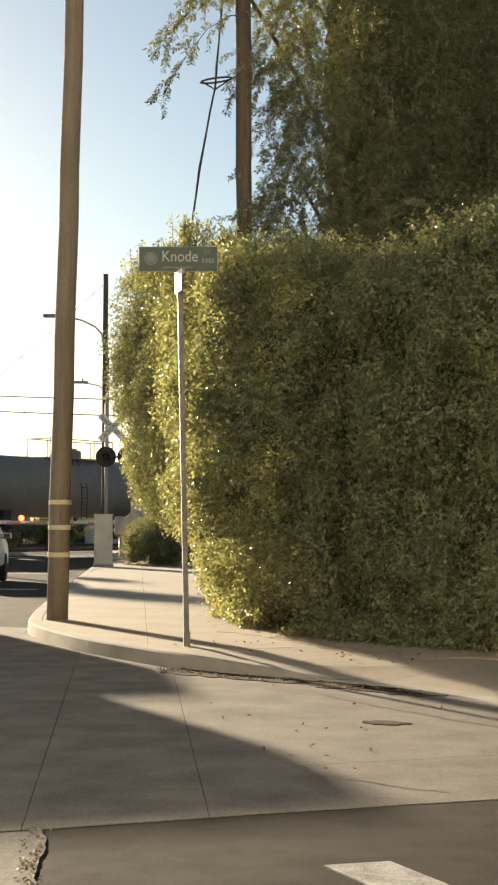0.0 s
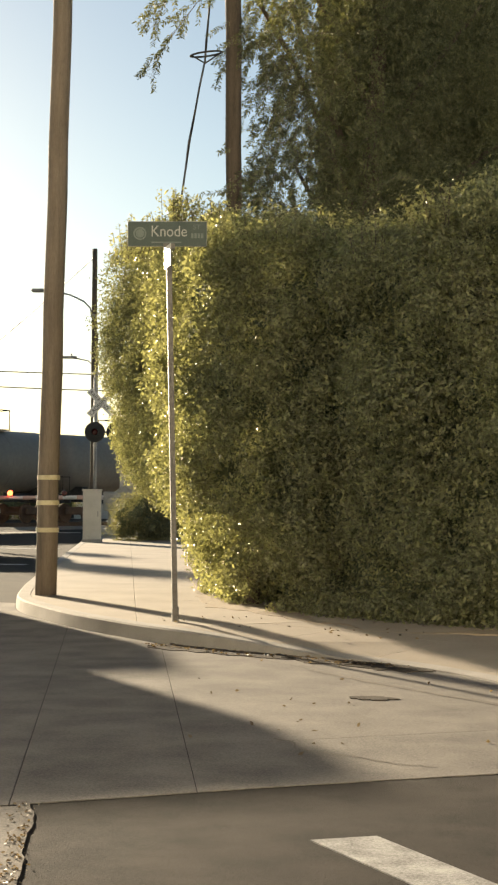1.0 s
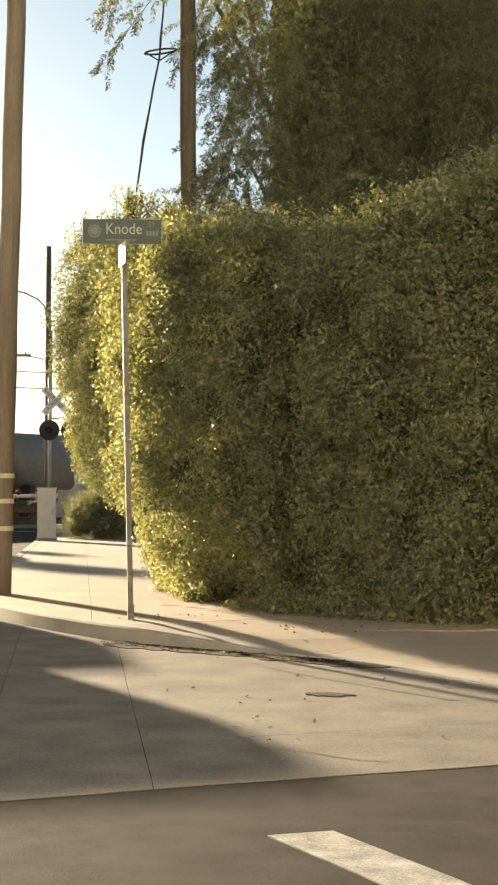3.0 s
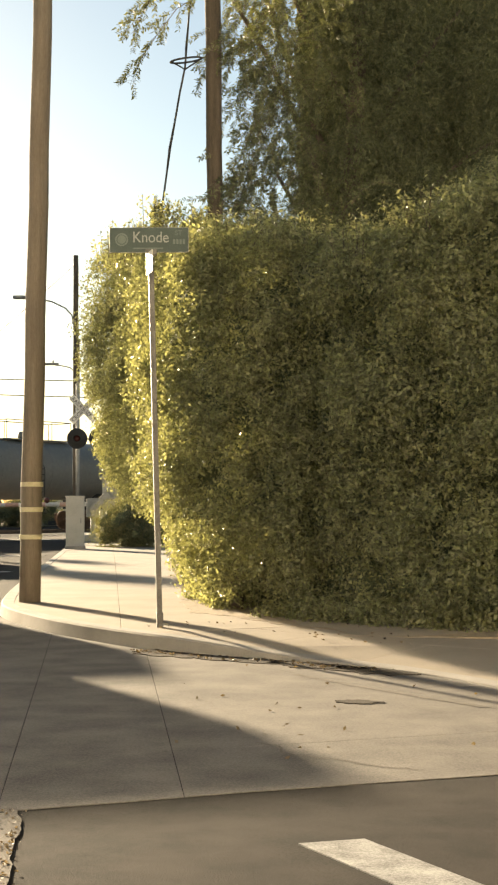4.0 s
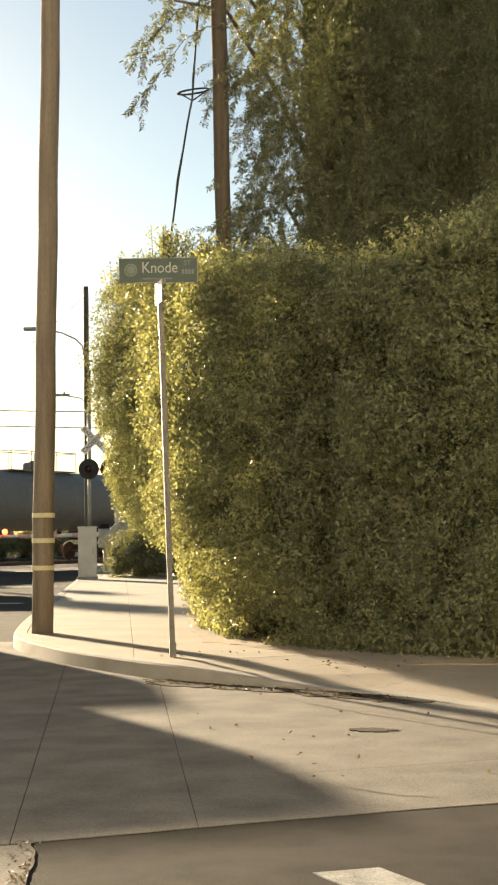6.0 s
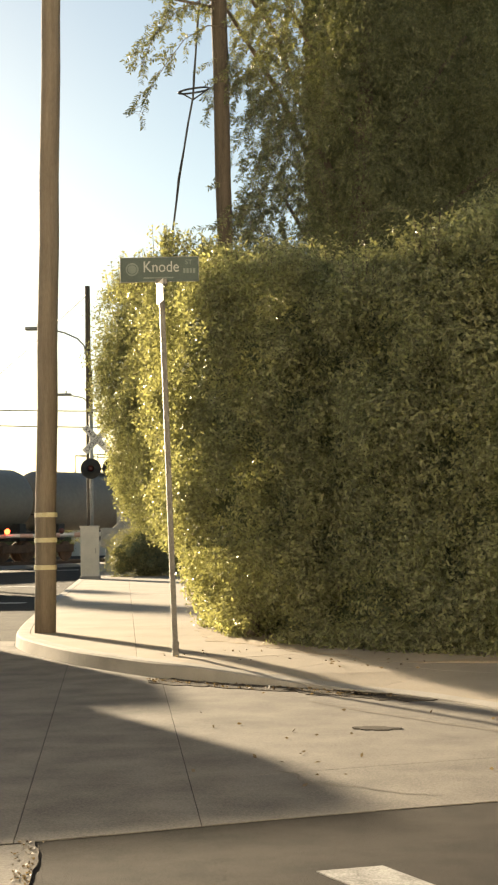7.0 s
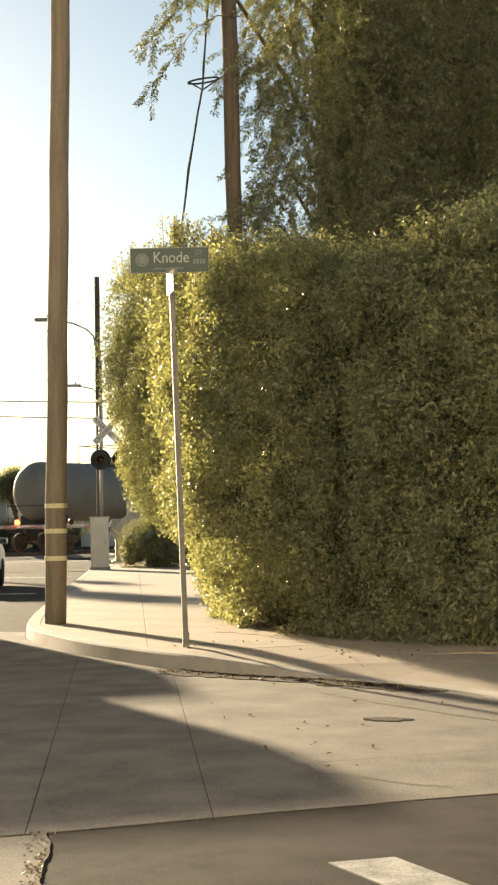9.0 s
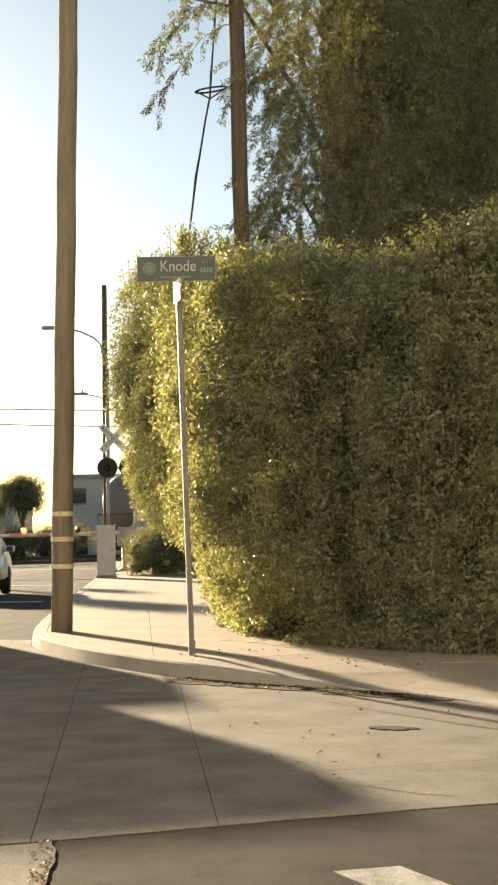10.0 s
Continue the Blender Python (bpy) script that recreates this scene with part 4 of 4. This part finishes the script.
def low_wall():
    thing = empty("equipment_house", pose(-4.2, 53.0, 0, 0, 0, 5))
    body = part("wall", box(-0.65, -0.6, -0.05, 0.75, 1.2, 2.2, 0.02), STUCCO_DARK, thing)
    part("door", box(-0.2, -0.63, 0.1, 0.55, -0.58, 1.95, 0.01), GALV, body)
    part("roof", box(-0.75, -0.7, 2.2, 0.85, 1.3, 2.3, 0.02), GALV, thing)
    return tagged(thing, "small grey equipment house beside the track", "shed")


low_wall()


# kept very pale so that the added facade throws sun back
BOUNCE_WALL = noisy("white-painted stucco", (0.68, 0.66, 0.61), (0.80, 0.78, 0.73), 0.6, 24, 0.9)


def far_house(name, x0, x1, y, deep, h, mat, label, rows, cols, door=True):
    """A flat-roofed building with a parapet and recessed windows."""
    thing = empty(name, pose(x0, y, 0))
    w = x1 - x0
    body = part("wall", box(0, 0.15, -0.2, w, deep, h, 0.02), mat, thing)
    part("parapet", box(-0.15, 0.0, h, w + 0.15, deep + 0.1, h + 0.35, 0.03), STUCCO_DARK, thing)
    for r in range(rows):
        for c in range(cols):
            cx, cz = (c + 0.5) * w / cols, 1.0 + r * 2.9
            win = part("window", box(cx - 0.65, 0.02, cz, cx + 0.65, 0.22, cz + 1.3, 0.02), GALV, thing)
            part("pane", box(cx - 0.58, 0.0, cz + 0.07, cx + 0.58, 0.018, cz + 1.23, 0.0), WINDOW, win)
            part("sill", box(cx - 0.72, -0.06, cz - 0.08, cx + 0.72, 0.15, cz, 0.01), STUCCO_DARK, win)
    if door:
        part("door", box(w * 0.08, 0.05, -0.1, w * 0.08 + 1.0, 0.2, 2.05, 0.01), BLACK, thing)
    return tagged(thing, label, "building")


far_house("warehouse", -16.4, -2.0, 116.0, 12.0, 5.9, STUCCO, "pale flat-roofed building far beyond the railway", 2, 5)
far_house("shop_building", -38.0, -20.5, 118.0, 10.0, 5.0, STUCCO_DARK, "low grey building far beyond the railway", 1, 6)
far_house("shop_building", 6.0, 34.0, 165.0, 12.0, 6.0, STUCCO, "long pale building behind the hedge and tree", 2, 8)

# unseen building, added behind the camera to brighten the hedge front with bounced sun
facing = far_house("bounce_building", -42.0, 42.0, 0.0, 9.0, 14.0, BOUNCE_WALL, "unseen white building added behind the camera to bounce sunlight", 4, 14)
facing.matrix_basis = pose(42.0, -7.5, 0, 0, 0, 180)


def street_tree(x, y, trunk_h, crown_r, crown_z, label, count=34, leaf=0.16, mat=FARLEAF):
    thing = empty("street_tree", pose(x, y, 0))
    part("trunk", rod([(0, 0, -0.1), (0.05, 0, trunk_h * 0.6), (0, 0.05, crown_z)], [0.18, 0.14, 0.07], 10), BARK, thing, smooth=True)
    for k in range(5):
        a = k * 1.256 + 0.4
        part("limb", rod([(0, 0, trunk_h * 0.8), (math.cos(a) * crown_r * 0.35, math.sin(a) * crown_r * 0.35, crown_z - 0.1), (math.cos(a) * crown_r * 0.7, math.sin(a) * crown_r * 0.7, crown_z + 0.35 * crown_r)], [0.08, 0.05, 0.02], 6), BARK, thing)
    cl = []
    for k in range(count):
        w = rng.normal(0, 1, 3)
        w /= np.linalg.norm(w)
        w *= crown_r * rng.uniform(0.35, 0.85)
        cl.append((w[0], w[1], crown_z + w[2] * 0.8, crown_r * rng.uniform(0.22, 0.38)))
    a, o = clump_leaves(cl, 150 / max(leaf / 0.1, 1), 0.28)
    leaf_cloud("crown", a, o, leaf, leaf * 0.42, mat, thing)
    # core lumps carry the crown's inner shade in their dark colour
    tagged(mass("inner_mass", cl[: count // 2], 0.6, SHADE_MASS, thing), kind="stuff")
    return tagged(thing, label, "tree")


street_tree(-16.9, 101.0, 2.6, 1.85, 4.3, "round leafy tree far beyond the railway")
street_tree(-19.6, 104.0, 2.6, 1.5, 3.6, "round leafy tree far beyond the railway")
bush(-14.3, 99.0, 1.7, 2.4, "wide hazy shrub beyond the railway", FARLEAF, 18, 0.14)
bush(-17.0, 98.0, 1.6, 2.8, "wide hazy shrub beyond the railway", FARLEAF, 18, 0.14)
bush(-20.0, 98.0, 1.6, 2.8, "wide hazy shrub beyond the railway", FARLEAF, 18, 0.14)
# unseen trees over the road, added to shade the pavement and the hedge top
street_tree(-16.1, 50.3, 5.0, 1.05, 6.5, "unseen tree added across the road to shade the pavement", 30, 0.11)
street_tree(-14.7, 52.2, 4.2, 0.6, 5.3, "unseen slim tree added across the road to shade the pavement", 18, 0.10)
street_tree(-17.7, 53.3, 10.0, 2.1, 14.5, "unseen tall tree added across the road to shade the hedge top", 60, 0.12)


# ---------------------------------------------------------------- waiting car
def parked_car(m, label, tall=1.0, paint=CARPAINT):
    thing = empty("car", m)
    # the car points along x of its own space; y is its width
    side = [(-2.2, 0.38), (-2.25, 0.75), (-2.1, 0.98), (-1.55, 1.04), (-0.95, 1.40), (0.1, 1.46), (0.75, 1.38), (1.35, 1.0), (2.05, 0.86), (2.25, 0.68), (2.25, 0.36)]
    if tall > 1:
        side = [(-2.2, 0.42), (-2.25, 0.9), (-2.20, 1.3), (-2.15, 2.15), (-1.98, 2.28), (0.6, 2.30), (1.1, 2.12), (1.6, 1.30), (2.05, 1.12), (2.25, 0.85), (2.25, 0.42)]
    bm = bmesh.new()
    rings = []
    for y, s, dz in ((-0.88, 0.97, 0.0), (-0.70, 1.0, 0.0), (0.70, 1.0, 0.0), (0.88, 0.97, 0.0)):
        rings.append([bm.verts.new((x * s, y * (0.84 if z > 1.1 * tall else 1.0), z)) for x, z in side])
    n = len(side)
    for a, b in zip(rings, rings[1:]):
        for i in range(n):
            bm.faces.new((a[i], a[(i + 1) % n], b[(i + 1) % n], b[i]))
    bm.faces.new(rings[0][::-1])
    bm.faces.new(rings[-1])
    bmesh.ops.bevel(bm, geom=bm.edges[:], offset=0.035, segments=2, affect="EDGES")
    part("body", bm, paint, thing, smooth=True)
    glass = [(-1.25, 1.06), (-0.85, 1.34), (0.1, 1.39), (0.65, 1.33), (1.05, 1.06)]
    if tall > 1:
        glass = [(-1.85, 1.30), (-1.80, 1.80), (0.3, 1.84), (0.75, 1.78), (1.15, 1.30)]
    for s in (-1, 1):
        part("side_window", slab_side(glass, s * 0.735, s * 0.06), WINDOW, thing)
        mirror = part("wing_mirror", box(0.72, min(s * 0.80, s * 1.06), 0.98, 0.90, max(s * 0.80, s * 1.06), 1.12, 0.03), paint, thing)
        part("mirror_glass", box(0.70, min(s * 0.89, s * 1.03), 1.0, 0.722, max(s * 0.89, s * 1.03), 1.10, 0.0), WINDOW, mirror)
        part("tail_light", box(-2.27, min(s * 0.60, s * 0.86), 0.72, -2.05, max(s * 0.60, s * 0.86), 0.90, 0.03), DARK_LENS, thing)
        for x in (-1.35, 1.38):
            tyre = part("wheel", lathe([(0.17, -0.1), (0.31, -0.1), (0.33, -0.06), (0.33, 0.06), (0.31, 0.1), (0.17, 0.1)], 24, None, pose(x, s * 0.80, 0.33, 90, 0, 0)), RUBBER, thing, smooth=True)
            part("rim", lathe([(0.03, -0.06), (0.17, -0.08), (0.17, 0.08), (0.03, 0.06)], 16, None, pose(x, s * 0.81, 0.33, 90, 0, 0)), GALV, tyre, smooth=True)
    if tall > 1:
        part("rear_window", box(-2.16, -0.58, 1.28, -2.02, 0.58, 1.62, 0.02), WINDOW, thing)
    else:
        part("rear_window", box(-1.50, -0.58, 1.08, -1.02, 0.58, 1.34, 0.02), WINDOW, thing)
    part("bumper", box(-2.30, -0.82, 0.36, -2.12, 0.82, 0.58, 0.04), paint, thing)
    return tagged(thing, label, "car")


def slab_side(outline, y, thick):
    bm = bmesh.new()
    a = [bm.verts.new((x, y, z)) for x, z in outline]
    b = [bm.verts.new((x, y + thick * 0.6, z)) for x, z in outline]
    n = len(outline)
    bm.faces.new(a)
    bm.faces.new(b[::-1])
    for i in range(n):
        bm.faces.new((a[i], a[(i + 1) % n], b[(i + 1) % n], b[i]))
    return bm


parked_car(pose(-6.84, 33.0, ROAD - 0.004, 0, 0, 95), "silver car waiting at the crossing")
# two unseen vans, added left of the view to cast the apron's shadows
parked_car(pose(-6.3, 15.6, ROAD - 0.004, 0, 0, 197), "unseen tall dark grey van added to shade the apron", 1.25, STUCCO_DARK)
parked_car(pose(-7.35, 20.2, ROAD - 0.004, 0, 0, 190), "unseen tall pale van added to shade the apron by the kerb", 1.25, STUCCO)


# ---------------------------------------------------------------- small things on the ground
def litter():
    at, out = [], []
    for k in range(210):
        f = rng.uniform(0, 1)
        x, y = -0.75 + 2.0 * f, 12.98 - 1.70 * f
        at.append([x + rng.normal(0, 0.10) - 0.10, y - abs(rng.normal(0, 0.14)) - 0.02, ROAD + 0.012])
        out.append([rng.normal(), rng.normal(), 0.0])
    for k in range(30):
        at.append([rng.uniform(-0.4, 2.2), rng.uniform(7.2, 10.6), ROAD + 0.010])
        out.append([rng.normal(), rng.normal(), 0.0])
    ob = leaf_cloud("leaf_litter", np.array(at), np.array(out) * 3, 0.036, 0.018, DRYLEAF, None, -0.1)
    tagged(ob, "dry brown leaves lying along the gutter", "leaf litter", kind="stuff")
    at, out = [], []
    for k in range(70):
        at.append([rng.uniform(-0.9, 1.6), 14.3 - rng.uniform(0, 1) * 2.6, 0.012])
        out.append([rng.normal(), rng.normal(), 0.0])
    at = [a for a in at if a[1] > 12.8 - 0.9 * a[0]]
    ob = leaf_cloud("fallen_leaves", np.array(at), np.array(out[: len(at)]) * 3, 0.04, 0.02, DRYLEAF, None, -0.1)
    tagged(ob, "scattered dry leaves on the pavement by the hedge", "fallen leaves", kind="stuff")


litter()


def ragged(name, centre, rx, ry, turn, z, mat, label, category, seed):
    r = random.Random(seed)
    n = 26
    o = []
    for k in range(n):
        a = 2 * math.pi * k / n
        q = 1 + r.uniform(-0.28, 0.22)
        x, y = rx * q * math.cos(a), ry * q * math.sin(a)
        t = radians(turn)
        o.append((centre[0] + x * math.cos(t) - y * math.sin(t), centre[1] + x * math.sin(t) + y * math.cos(t)))
    return tagged(slab(name, o, z - 0.01, z + 0.006, mat), label, category)


for x, y, turn, seed in ((-0.55, 12.55, -44, 3), (0.05, 12.08, -38, 4), (0.60, 11.60, -40, 5), (1.05, 11.18, -46, 7)):
    ragged("gutter_dirt", (x, y), 0.46, 0.20, turn, ROAD, WET_DIRT, "dark damp dirt gathered along the kerb", "dirt", seed)
ragged("pavement_patch", (0.77, 9.40), 0.15, 0.09, -14, ROAD, WET_DIRT, "dark broken patch in the concrete apron", "patch", 6)


def crack(points, width, z):
    r = random.Random(9)
    fine = []
    for a, b in zip(points, points[1:]):
        for k in range(5):
            f = k / 5
            fine.append((a[0] + (b[0] - a[0]) * f + r.uniform(-0.008, 0.008), a[1] + (b[1] - a[1]) * f + r.uniform(-0.02, 0.02)))
    fine.append(points[-1])
    left = offset(fine, width * 0.5)
    right = offset(fine, -width * 0.5)
    bm = bmesh.new()
    a = [bm.verts.new((x, y, z)) for x, y in left]
    b = [bm.verts.new((x, y, z)) for x, y in right]
    for i in range(len(a) - 1):
        bm.faces.new((a[i], a[i + 1], b[i + 1], b[i]))
    return part("crack", bm, JOINT, apron, "thin dark crack")


crack([(0.10, 7.80), (0.22, 7.68), (0.22, 7.46), (0.43, 7.31), (0.69, 7.06), (0.86, 6.98)], 0.012, ROAD + 0.003)
crack([(0.43, 11.0), (0.80, 10.3), (1.53, 9.12)], 0.07, ROAD + 0.003)


crack([(-0.94, 6.14), (-0.87, 5.8), (-0.85, 5.4), (-0.79, 5.0), (-0.77, 4.6)], 0.055, ROAD + 0.004)


def weeds():
    at, out = [], []
    for k in range(150):
        f = rng.uniform(0, 1)
        at.append([-0.93 + 0.15 * f + rng.normal(0, 0.025), 6.1 - 1.3 * f, ROAD + 0.008])
        out.append([rng.normal(0, 3.0), rng.normal(0, 3.0), 0.2])
    ob = leaf_cloud("weeds", np.array(at), np.array(out), 0.018, 0.009, DRYLEAF, None, 0)
    tagged(ob, "dry weeds lying in the joint beside the asphalt", "weeds", kind="stuff")


weeds()


# ---------------------------------------------------------------- movement
def motions():
    for car, ahead in TRAIN:
        rows = []
        for k in range(11):
            s = ahead + SPEED * (k - 9.0)
            p = TRACK_C + HEAD * s
            rows.append((float(k), pose(p.x, p.y, 0.15, 0, 0, HEADING)))
        walk(car, rows)


motions()
